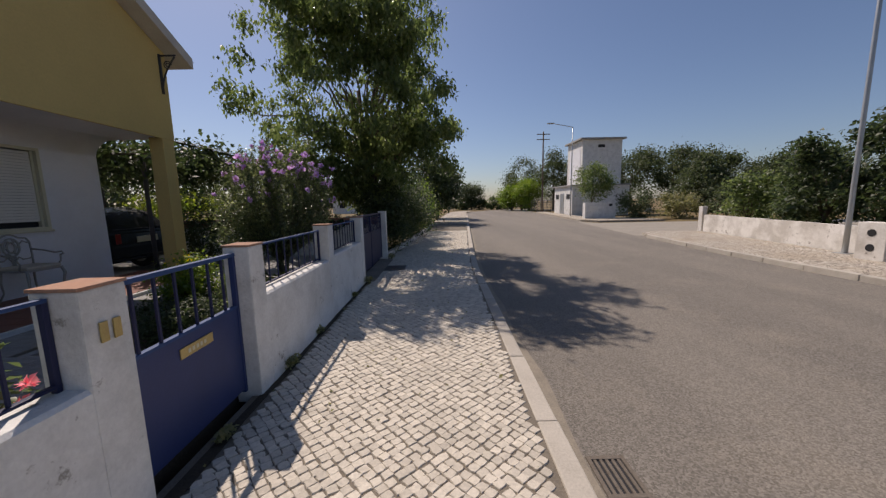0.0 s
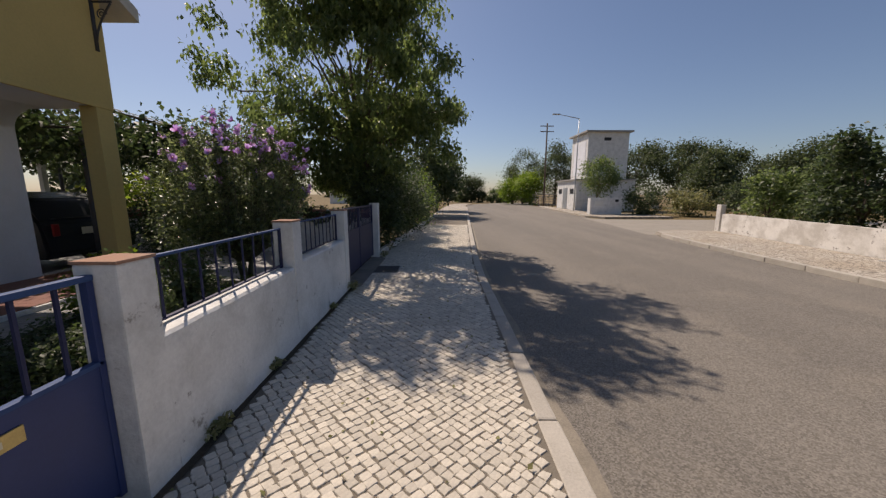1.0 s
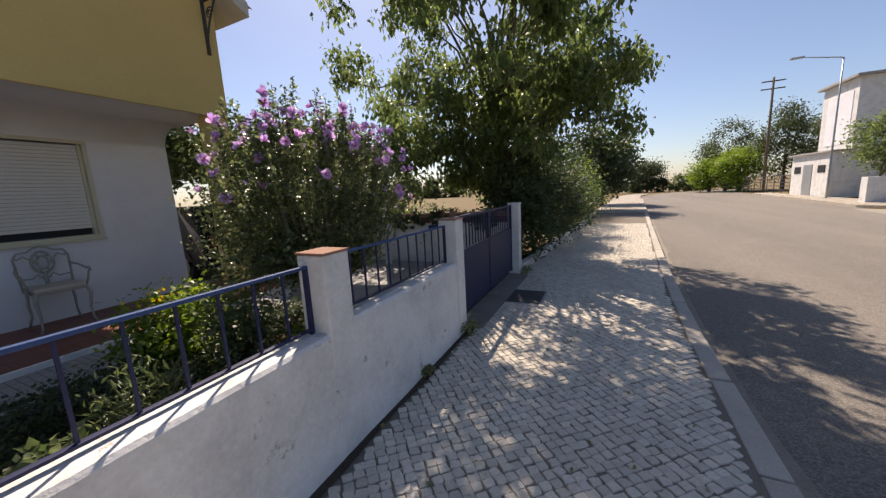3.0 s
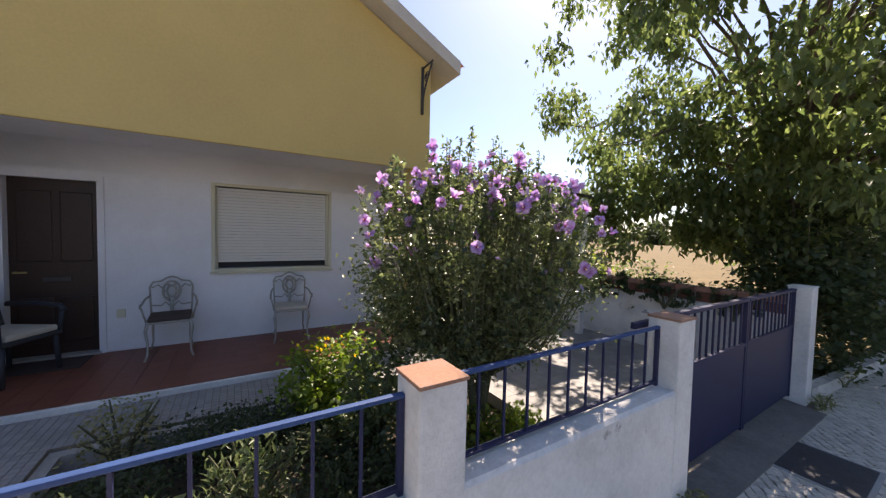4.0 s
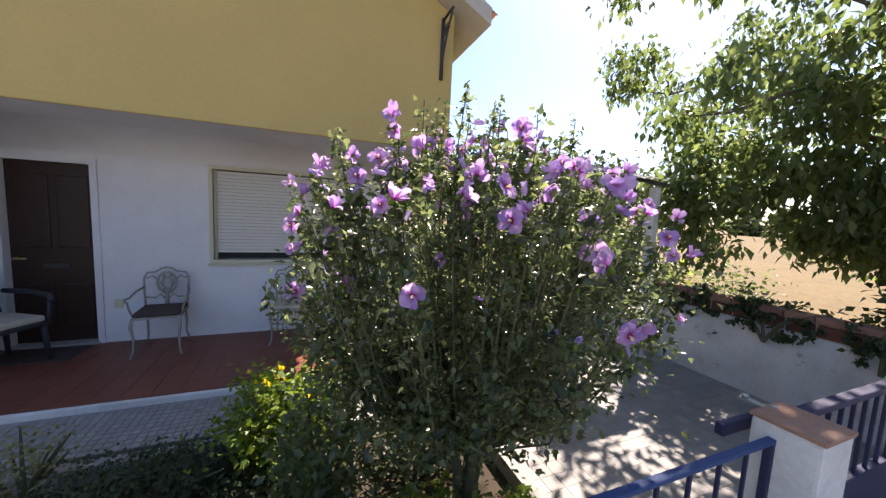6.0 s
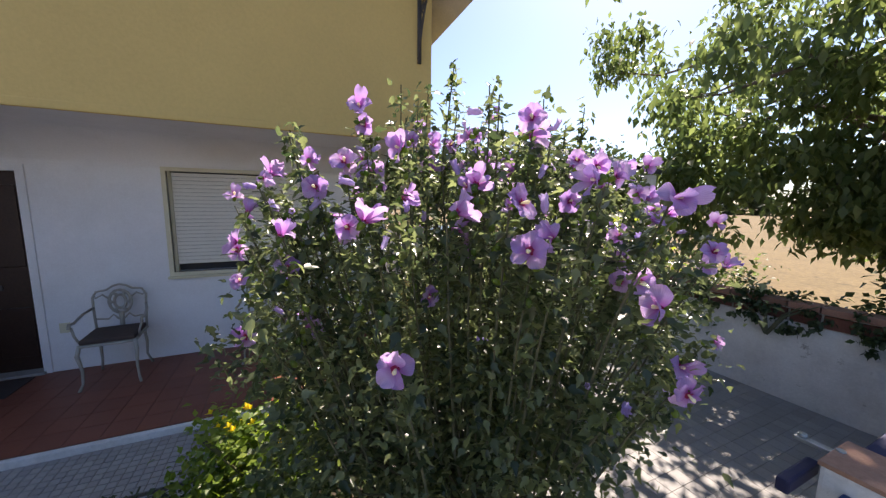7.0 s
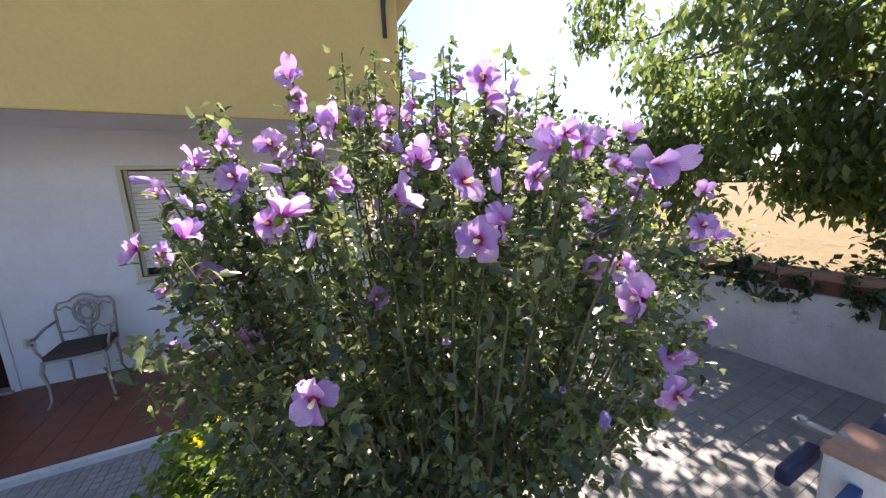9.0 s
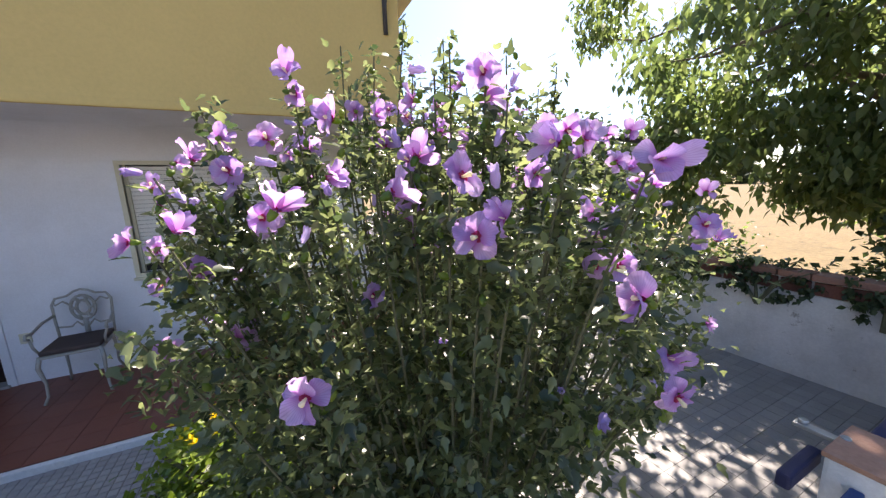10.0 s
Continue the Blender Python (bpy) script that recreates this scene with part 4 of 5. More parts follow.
for x in (0.75, 3.1):
    for y in (-0.72, 0.72):
        wheel = part("wheel", tubed([(x, y - 0.1, 0.3), (x, y + 0.1, 0.3)], 0.3, 18), BLACK_CHAIR, car)
        part("rim", tubed([(x, y - 0.105, 0.3), (x, y + 0.105, 0.3)], 0.18, 14), STEEL, wheel)

carport = thing("carport", (-6.32, 8.75, GZ), "lean-to carport with sloping grey sheet roof and white post", "carport")
for x, h in ((2.38, 2.30), (-2.3, 3.5)):
    part("post", boxed(x - 0.05, -0.05, 0, x + 0.05, 0.05, h, bevel=0.008), WHITE, carport)
sheet = bmesh.new()
rows = [[sheet.verts.new((x, y, 2.38 + (2.5 - x) * 0.268 + 0.014 * (i % 2))) for x in (-2.5, 2.5)] for i, y in enumerate(np.arange(-0.85, 0.12, 0.06))]
for a, b in zip(rows, rows[1:]):
    sheet.faces.new((a[0], a[1], b[1], b[0]))
bmesh.ops.solidify(sheet, geom=sheet.faces[:], thickness=0.012)
part("roof_sheet", sheet, surface("old_roof_sheet", (0.22, 0.25, 0.24), (0.15, 0.16, 0.15), 0.7, 2.0, 40, 0.2), carport)
part("beam", tubed([(-2.5, 0.0, 3.66), (2.5, 0.0, 2.33)], 0.03, 6), IRON, carport)

# ---- across the street: walls, lamps, tower ----
wall_r = bmesh.new()
pts = [(10.72, 7.9), (11.02, 9.6), (11.34, 11.4), (11.66, 13.2), (11.95, 14.9)]
for (xa, ya), (xb, yb) in zip(pts, pts[1:]):
    prism([(xa, ya), (xb, yb), (xb + 0.2, yb - 0.02), (xa + 0.2, ya - 0.02)], -0.1, 0.71 + 0.02 * math.sin(ya * 3), wall_r)
setting("wall_across", wall_r, WHITE_OLD, "weathered white wall across the street, streaked and stained", "wall")
for (x, y, w, d, h, lab) in ((10.32, 6.85, 0.30, 0.30, 1.48, "weathered concrete gate pillar across the street"), (10.05, 6.02, 0.28, 0.28, 1.47, "weathered concrete gate pillar across the street"), (11.95, 15.0, 0.22, 0.22, 1.1, "weathered concrete post at the side road")):
    t = thing("gate_pillar", (x, y, 0), lab, "pillar", "pillars across the street")
    part("shaft", boxed(0, 0, -0.1, w, d, h, bevel=0.015), WHITE_OLD, t)
meter = thing("meter_cabinet", (9.98, 7.16, 0), "white masonry meter cabinet with two dark round openings", "cabinet")
part("body", boxed(0, 0, -0.05, 0.30, 0.55, 0.86, bevel=0.012), WHITE_OLD, meter)
for z in (0.28, 0.62):
    part("opening", tubed([(-0.006, 0.27, z), (0.01, 0.27, z)], 0.085, 14), DARK, meter)
gate3 = thing("dark_gate", (10.17, 1.7, 0), "dark metal gate across the street", "gate")
part("panel", boxed(0, 0, 0.0, 0.04, 4.3, 0.85), IRON, gate3)
part("top_rail", boxed(0, 0, 1.25, 0.04, 4.3, 1.29), IRON, gate3)
for k in range(30):
    part("bar", boxed(0.01, 0.07 + 0.145 * k, 0.85, 0.03, 0.09 + 0.145 * k, 1.25), IRON, gate3)
gate4 = thing("narrow_gate", (10.30, 6.32, 0), "narrow dark slatted gate between pillars", "gate")
for k in range(6):
    part("slat", boxed(0, 0.0, 0.1 + 0.17 * k, 0.03, 0.5, 0.22 + 0.17 * k), IRON, gate4)

neighbour = thing("neighbour_house", (20, 4.0, -0.1), "white house with red tiled roof across the street", "house")
part("wall", boxed(0, 0, 0, 8, 8.2, 2.6), WHITE, neighbour)
nr = bmesh.new()
a = [nr.verts.new(q) for q in ((-0.4, -0.4, 2.55), (8.4, -0.4, 2.55), (8.4, 8.6, 2.55), (-0.4, 8.6, 2.55), (4, 2.4, 4.5), (4, 5.8, 4.5))]
for f in ((0, 1, 4), (1, 2, 5, 4), (2, 3, 5), (3, 0, 4, 5), (0, 3, 2, 1)):
    nr.faces.new([a[k] for k in f])
part("roof", nr, TERRACOTTA, neighbour)
for y in (1.5, 5.2):
    w = part("window", boxed(-0.03, y, 0.9, 0.02, y + 1.1, 2.0, bevel=0.01), FRAME_CREAM, neighbour)
    part("pane", boxed(-0.036, y + 0.08, 0.98, -0.028, y + 1.02, 1.92), DARK, w)


def street_lamp(loc, height, arm, turn, label):
    t = thing("street_lamp", loc, label, "street lamp", "street lamps", turn=turn)
    part("pole", tubed([(0, 0, 0), (0, 0, 0.9), (0.0, 0, height * 0.6), (0.0, 0, height)], [0.06, 0.055, 0.045, 0.035], 12), STEEL, t)
    part("arm", tubed([(0, 0, height - 0.05), (0.12, 0, height + 0.02), (arm * 0.8, 0, height + 0.28), (arm, 0, height + 0.36)], [0.04, 0.035, 0.03, 0.03], 8), STEEL, t)
    part("lamp_head", boxed(arm - 0.15, -0.12, height + 0.31, arm + 0.5, 0.12, height + 0.40, bevel=0.03), STEEL, t)
    part("base_plate", boxed(-0.16, -0.16, -0.02, 0.16, 0.16, 0.015, bevel=0.004), STEEL, t)
    return t


street_lamp((10.55, 8.36, 0.0), 9.4, 1.8, 180, "tall galvanised street lamp beside the weathered wall")
street_lamp((12.75, 32.5, 0.0), 8.2, 1.9, 180, "galvanised street lamp with arm over the road")

tower = thing("transformer_tower", (15.2, 36.0, -0.1), "white square transformer tower with flat roof", "tower")
part("wall", boxed(0, 0, 0, 4.1, 4.1, 7.75), WHITE, tower)
part("roof", boxed(-0.3, -0.3, 7.75, 4.4, 4.4, 7.92, bevel=0.02), CONCRETE, tower)
part("vent", boxed(1.6, -0.02, 6.95, 2.3, 0.03, 7.25), DARK, tower)
part("side_panel", boxed(-0.03, 0.5, 3.6, 0.01, 3.4, 7.0), HOUSE_WHITE, tower)
annex = thing("tower_annex", (13.65, 34.5, -0.1), "low white annex with grey door beside the tower", "building")
part("wall", boxed(0, 0, 0, 5.8, 1.5, 3.0), WHITE, annex)
part("side_wall", boxed(0, 1.5, 0, 1.48, 5.2, 3.0), WHITE, annex)
part("roof", boxed(-0.2, -0.2, 3.0, 5.9, 1.49, 3.12, bevel=0.02), CONCRETE, annex)
part("side_roof", boxed(-0.2, 1.49, 3.0, 1.47, 5.4, 3.12), CONCRETE, annex)
for y, h, w, z in ((0.6, 0.5, 0.9, 1.7), (2.2, 2.2, 1.2, 0.1), (3.8, 0.5, 0.9, 1.7)):
    part("door" if h > 1 else "window", boxed(-0.03, y, z, 0.01, y + w, z + h, bevel=0.008), STEEL if h > 1 else DARK, annex)
kiosk = thing("meter_wall", (11.9, 27.2, 0), "low white masonry meter wall with grey hatch", "wall cabinet")
part("body", boxed(0, 0, -0.05, 1.7, 0.5, 1.25, bevel=0.02), WHITE, kiosk)
part("wing", boxed(1.7, 0.05, -0.05, 2.5, 0.45, 1.4, bevel=0.02), WHITE, kiosk)
part("hatch", boxed(0.35, -0.02, 0.65, 1.0, 0.01, 1.0, bevel=0.005), SHUTTER, kiosk)
part("slot", boxed(1.95, 0.03, 0.95, 2.2, 0.06, 1.15), DARK, kiosk)
fence = thing("side_fence", (12.9, 40.0, 0.0), "dark mesh fence along the far pavement", "fence")
for k in range(9):
    part("post", tubed([(1.4, 1.5 * k, -0.1), (1.4, 1.5 * k, 1.6)], 0.03, 6), IRON, fence)
for z in (0.3, 0.6, 0.9, 1.2, 1.5):
    part("wire", boxed(1.38, 0, z, 1.4, 12.0, z + 0.06), IRON, fence)
for loc, h, lab in (((14.7, 48.0, -0.14), 11.0, "wooden power pole with cross arms"), ((17.3, 11.9, -0.14), 5.2, "wooden power pole above the orchard")):
    t = thing("power_pole", loc, lab, "pole", "power poles")
    part("pole", tubed([(0, 0, 0), (0, 0, h)], [0.13, 0.09], 9), BARK, t)
    if h > 6:
        for z in (h - 0.4, h - 1.1):
            part("cross_arm", boxed(-0.9, -0.05, z, 0.9, 0.05, z + 0.1), BARK, t)
    else:
        part("lamp_arm", tubed([(0, 0, h - 0.4), (0.5, -0.6, h - 0.15)], 0.03, 6), STEEL, t)
        part("lamp_head", boxed(0.4, -0.85, h - 0.2, 0.6, -0.5, h - 0.1, bevel=0.02), STEEL, t)
sign = thing("white_sign", (16.6, 27.0, -0.14), "small blank white board at the side road", "sign")
part("board", boxed(0, 0, 0.55, 0.55, 0.03, 0.85, bevel=0.004), SHUTTER, sign)
part("post", tubed([(0.27, 0.015, 0), (0.27, 0.015, 0.55)], 0.02, 6), IRON, sign)

shed = thing("far_shed", (-19.0, 62.0, -0.14), "low white building beyond the field wall", "building")
part("wall", boxed(0, 0, 0, 6.5, 4, 2.5), WHITE, shed)
part("roof", boxed(-0.2, -0.2, 2.5, 6.7, 4.2, 2.65, bevel=0.02), TERRACOTTA, shed)
part("window", boxed(1.2, -0.03, 1.0, 2.2, 0.01, 1.9), DARK, shed)

# ---- pavement details ----
RUST = surface("rusty_cast_iron", (0.16, 0.135, 0.11), (0.10, 0.075, 0.055), 0.85, 12.0, 60, 0.4, 0.7, 0.2)
grate = thing("drain_grate", (1.065, 1.20, -0.12), "rusty iron drain grate beside the kerb", "drain")
for x0, x1, y0, y1 in ((0, 0.025, 0, 0.60), (0.215, 0.24, 0, 0.60), (0.025, 0.215, 0, 0.03), (0.025, 0.215, 0.57, 0.60), (0.025, 0.215, 0.285, 0.315)):
    part("frame_bar", boxed(x0, y0, -0.02, x1, y1, 0.012, bevel=0.003), RUST, grate)
part("sump", boxed(0.02, 0.02, -0.015, 0.22, 0.58, 0.003), DARK, grate)
for k in range(10):
    x, y = 0.038 + (k % 5) * 0.037, 0.03 if k < 5 else 0.315
    part("slat", boxed(x, y, -0.01, x + 0.019, y + 0.255, 0.010, bevel=0.003), RUST, grate)
hole = thing("manhole_cover", (-0.92, 7.71, 0.0), "dark square iron inspection cover in the pavement", "manhole cover")
part("cover", boxed(-0.27, -0.3, -0.02, 0.27, 0.3, 0.010, bevel=0.004), IRON, hole)
part("rim", boxed(-0.30, -0.33, -0.02, 0.30, 0.33, 0.006, bevel=0.003), CONCRETE, hole)
setting("gate_apron", prism([(-1.46, 6.345), (-1.12, 6.40), (-1.10, 8.96), (-1.46, 9.035)], -0.05, 0.012), surface("dirty_apron", (0.24, 0.215, 0.185), (0.15, 0.13, 0.11), 0.95, 3.0, 40, 0.5, 0.9, 0.15), "concrete strip at the foot of the driveway gate", "apron")
setting("low_edge", prism([(-1.38, 9.26), (-1.27, 9.26), (drift(14) - 1.30, 14.0), (drift(23) - 1.35, 23.0), (drift(23) - 1.46, 23.0), (drift(14) - 1.41, 14.0)], -0.05, 0.14), WHITE_OLD, "low weathered edge below the hedge", "edging")
wrng = random.Random(9)
for k, (x, y, r) in enumerate(((-1.24, 2.9, 0.08), (-1.26, 3.7, 0.07), (-1.20, 6.25, 0.13), (-1.24, 5.3, 0.06), (-1.15, 9.1, 0.16), (-1.18, 10.2, 0.2), (-1.25, 1.9, 0.06))):
    shrub("weed_tuft", (x, y, 0.0), "small dry weed tuft at the foot of the wall", (r * 0.7, r * 1.4, r * 0.45), 160, 0.035, LEAF_DRY, 300 + k, "weed", 3, group="weeds at the wall")
lrng = np.random.default_rng(15)
fallen = np.column_stack([lrng.uniform(-1.25, 0.7, 160), lrng.uniform(1.0, 10.5, 160), np.full(160, 0.012)])
litter = new("fallen_leaves", foliage("fallen_leaves", fallen, lrng.uniform(0.02, 0.05, 160), lrng, 0.0))
litter.data.materials.append(LEAF_DRY)
tagged(litter, "scattered small dry leaves on the pavement", "leaves", kind="stuff")


# ---- porch chairs ----
def ornate_chair(loc, turn, cushion, label):
    t = thing("garden_chair", loc, label, "chair", "ornate chairs on the porch", turn=turn)
    w, d, h = 0.21, 0.21, 0.42
    for sx in (-1, 1):
        leg = [(0.20, sx * 0.19, h), (0.225, sx * 0.205, 0.33), (0.20, sx * 0.19, 0.18), (0.205, sx * 0.195, 0.06), (0.235, sx * 0.215, 0.0)]
        part("leg", tubed(leg, [0.016, 0.017, 0.012, 0.010, 0.013], 7), CHAIR_WHITE, t)
        leg = [(-0.18, sx * 0.17, h), (-0.20, sx * 0.18, 0.25), (-0.19, sx * 0.175, 0.12), (-0.24, sx * 0.20, 0.0)]
        part("leg", tubed(leg, [0.014, 0.013, 0.010, 0.012], 7), CHAIR_WHITE, t)
        arm = [(-0.205, sx * 0.20, 0.66), (-0.08, sx * 0.235, 0.64), (0.08, sx * 0.25, 0.60), (0.17, sx * 0.25, 0.615), (0.19, sx * 0.25, 0.585), (0.15, sx * 0.245, 0.57)]
        part("armrest", tubed(arm, 0.012, 7), CHAIR_WHITE, t)
        post = [(0.15, sx * 0.245, 0.575), (0.17, sx * 0.225, 0.50), (0.13, sx * 0.21, h)]
        part("arm_support", tubed(post, 0.010, 7), CHAIR_WHITE, t)
    part("seat_frame", boxed(-0.20, -0.205, h - 0.025, 0.215, 0.205, h, bevel=0.010), CHAIR_WHITE, t)
    part("cushion", boxed(-0.185, -0.195, h, 0.21, 0.195, h + 0.045, bevel=0.02), cushion, t)
    back = [(-0.195, -0.19, h), (-0.205, -0.20, 0.60), (-0.222, -0.205, 0.76), (-0.225, -0.175, 0.815), (-0.228, -0.10, 0.825), (-0.232, -0.05, 0.86), (-0.235, 0, 0.875)]
    part("back_frame", tubed(back + [(x, -y, z) for x, y, z in back[-2::-1]], 0.011, 7), CHAIR_WHITE, t)
    med = bmesh.new()
    for a0, rr, rz, zc in ((0, 0.085, 0.12, 0.70), (0, 0.045, 0.07, 0.70)):
        tube(med, [(-0.218, rr * math.sin(a), zc + rz * math.cos(a)) for a in np.linspace(0, 2 * math.pi, 17)], 0.013, 6)
    for k in range(6):
        a = math.pi * k / 3 + 0.3
        tube(med, [(-0.218, 0.04 * math.sin(a), 0.70 + 0.06 * math.cos(a)), (-0.214, 0.065 * math.sin(a + 0.3), 0.70 + 0.09 * math.cos(a + 0.3)), (-0.218, 0.085 * math.sin(a), 0.70 + 0.12 * math.cos(a))], 0.014, 6)
    for sx in (-1, 1):
        tube(med, [(-0.21, 0.02 * sx, h + 0.10), (-0.212, 0.06 * sx, h + 0.15), (-0.212, 0.10 * sx, h + 0.11), (-0.21, 0.19 * sx, h + 0.12)], 0.009, 6)
        tube(med, [(-0.222, 0.08 * sx, 0.73), (-0.222, 0.13 * sx, 0.78), (-0.222, 0.18 * sx, 0.75), (-0.222, 0.20 * sx, 0.78)], 0.009, 6)
    tube(med, [(-0.214, 0, h + 0.02), (-0.214, 0, 0.59)], 0.02, 6)
    part("medallion", med, CHAIR_WHITE, t, "oval cast medallion")
    return t


ornate_chair((-5.27, 3.075, DZ), 4, SEAT_DARK, "ornate white cast-metal chair with dark brown cushion")
ornate_chair((-5.29, 4.37, DZ), -3, SEAT_PALE, "ornate white cast-metal chair with beige cushion")
arm = thing("armchair", (-5.10, 1.86, DZ), "dark plastic armchair with pale cushion beside the door", "chair", turn=62)
for x in (-0.22, 0.22):
    for y in (-0.22, 0.22):
        part("leg", tubed([(x, y, 0.40), (x * 1.1, y * 1.1, 0)], [0.026, 0.02], 7), BLACK_CHAIR, arm)
part("seat", boxed(-0.25, -0.25, 0.37, 0.27, 0.25, 0.41, bevel=0.012), BLACK_CHAIR, arm)
part("cushion", boxed(-0.22, -0.22, 0.41, 0.26, 0.22, 0.47, bevel=0.022), SEAT_PALE, arm)
bk = boxed(-0.02, -0.24, 0.0, 0.02, 0.24, 0.50, bevel=0.015)
bk.transform(pose(-0.27, 0, 0.40, 0, -14, 0))
part("backrest", bk, BLACK_CHAIR, arm)
for s in (-1, 1):
    part("armrest", tubed([(-0.28, s * 0.27, 0.66), (0.0, s * 0.28, 0.67), (0.22, s * 0.28, 0.65), (0.27, s * 0.27, 0.60)], 0.026, 8), BLACK_CHAIR, arm)
    part("arm_support", tubed([(0.25, s * 0.27, 0.62), (0.24, s * 0.25, 0.38)], 0.02, 7), BLACK_CHAIR, arm)
mat_ = thing("door_mat", (-5.34, 2.03, DZ), "dark door mat before the front door", "mat")
part("pad", boxed(-0.2, -0.32, 0.0, 0.2, 0.32, 0.012, bevel=0.004), SEAT_DARK, mat_)

# ---- plants in the bed ----
tag = shrub("yellow_flower_bush", (-3.25, 4.45, GZ), "bright green bush with small yellow flowers", (0.36, 0.40, 0.36), 3600, 0.050, LEAF_BRIGHT, 401, clumps=80)
frng = np.random.default_rng(6)
dot = foliage("flower", np.zeros((5, 3)), np.full(5, 0.034), frng, -0.5)
for k in range(13):
    a, r = frng.uniform(0, 6.28), frng.uniform(0.05, 0.34)
    f = part("flower", dot, YELLOW_PETAL, tag)
    f.location = (r * math.cos(a), r * math.sin(a), 0.70 - 0.7 * r * r + frng.normal(0, 0.02))
shrub("seedhead_plant", (-3.30, 3.05, GZ), "dull brownish plant with dry seed heads", (0.24, 0.28, 0.24), 600, 0.032, LEAF_DRY, 402, stems=9)
shrub("dark_ground_plant", (-3.1, 3.7, GZ), "low dark green ground plant in the bed", (0.45, 0.6, 0.15), 3200, 0.030, LEAF_DARK, 403)
shrub("dark_ground_plant", (-2.5, 3.1, GZ), "low dark green ground plant in the bed", (0.5, 0.35, 0.17), 3200, 0.030, LEAF_DARK, 404)
# added dark leaves: they stand in for the hibiscus's shade on the bed soil
shrub("dark_ground_plant", (-3.05, 5.35, GZ), "low dark plant added in place of the hibiscus's shade on the soil", (0.38, 0.42, 0.16), 2800, 0.034, LEAF_DARK, 416)
shrub("tall_herb", (-2.30, 3.80, GZ), "light green herb with upright narrow leaves", (0.20, 0.28, 0.26), 700, 0.065, LEAF_SOFT, 405, stems=8, droop=-0.6, shape=LEAF_LONG * (0.6, 1, 1))
shrub("tall_herb", (-2.20, 3.40, GZ), "light green feathery herb behind the railing", (0.18, 0.22, 0.18), 420, 0.06, LEAF_SOFT, 406, stems=7, droop=-0.5)
shrub("low_bright_plant", (-2.30, 5.20, GZ), "low yellow-green plant under the hibiscus", (0.35, 0.42, 0.16), 900, 0.05, LEAF_BRIGHT, 407)
shrub("low_bright_plant", (-2.15, 5.65, GZ), "low yellow-green plant under the hibiscus", (0.25, 0.2, 0.15), 500, 0.05, LEAF_BRIGHT, 408)
shrub("leafy_bush", (-2.62, 4.62, GZ), "leafy green bush beneath the hibiscus", (0.30, 0.30, 0.42), 1400, 0.05, LEAF_SOFT, 409)
shrub("leafy_bush", (-2.1, 3.0, GZ), "green bush behind the small gate pillar", (0.30, 0.22, 0.26), 2600, 0.036, LEAF_DARK, 410)
shrub("dark_ground_plant", (-2.75, 4.42, GZ), "low dark green ground plant in the bed", (0.45, 0.45, 0.13), 2600, 0.032, LEAF_DARK, 415)
shrub("dark_ground_plant", (-2.0, 4.3, GZ), "low dark green ground plant in the bed", (0.4, 0.5, 0.18), 3200, 0.030, LEAF_DARK, 411)
rose = shrub("rose_bush", (-1.78, 0.75, GZ), "rose bush with pink blooms behind the railing", (0.30, 0.72, 0.46), 3600, 0.05, LEAF_SOFT, 412)
dot = foliage("flower", np.random.default_rng(3).normal(0, 0.008, (14, 3)), np.full(14, 0.04), np.random.default_rng(4), -0.6)
for q in ((0.16, 0.50, 0.63), (0.15, 0.47, 0.55), (0.14, -0.1, 0.78)):
    part("flower", dot, PINK_PETAL, rose).location = q
shrub("leafy_bush", (-2.2, -0.2, GZ), "dark green bush behind the low wall", (0.6, 0.8, 0.5), 2500, 0.06, LEAF_DARK, 413)
shrub("leafy_bush", (-5.0, 7.3, GZ), "dark green bush beside the drive", (0.55, 0.65, 0.72), 3600, 0.055, LEAF_DARK, 414)

shrub("wall_creeper", (-2.2, 9.25, 0.62), "thin creeper with dry stems on the brick wall", (0.6, 0.2, 0.30), 420, 0.075, LEAF_SOFT, 420, "creeper", clumps=24)
shrub("wall_creeper", (-5.2, 9.3, 0.50), "leafy creeper covering the brick wall", (1.0, 0.3, 0.45), 1800, 0.08, LEAF_SOFT, 421, "creeper", clumps=50)
shrub("field_bush", (-4.6, 11.8, -0.14), "light green bush in the dry field", (1.0, 0.7, 0.6), 2200, 0.08, LEAF_TREE, 422, clumps=60)

setting("wall_foot", strip(-6, 6.33, 0.3, lambda y: -1.30, lambda y: -1.222 + 0.012 * math.sin(y * 5), 0.003), SOIL, "dark damp dirt strip along the foot of the wall", "soil")

wire = thing("overhead_wire", (17.3, 11.9, 4.7), "thin dark overhead cable from the power pole", "cable")
part("cable", tubed([(0, 0, 0), (4, -3, -0.35), (9, -6.5, -0.5), (16, -11.5, -0.2)], 0.012, 5), IRON, wire)

for k, (x, r, n) in enumerate(((-1.95, 0.35, 420), (-2.75, 0.5, 700), (-3.7, 0.6, 1100), (-4.7, 0.6, 1300))):
    shrub("hanging_creeper", (x, 9.04, 0.83), "creeper hanging down over the brick coping", (r, 0.09, 0.19), n, 0.05, LEAF_DARK, 430 + k, "creeper", 5, 0.9, clumps=40, group="creepers on the boundary wall")


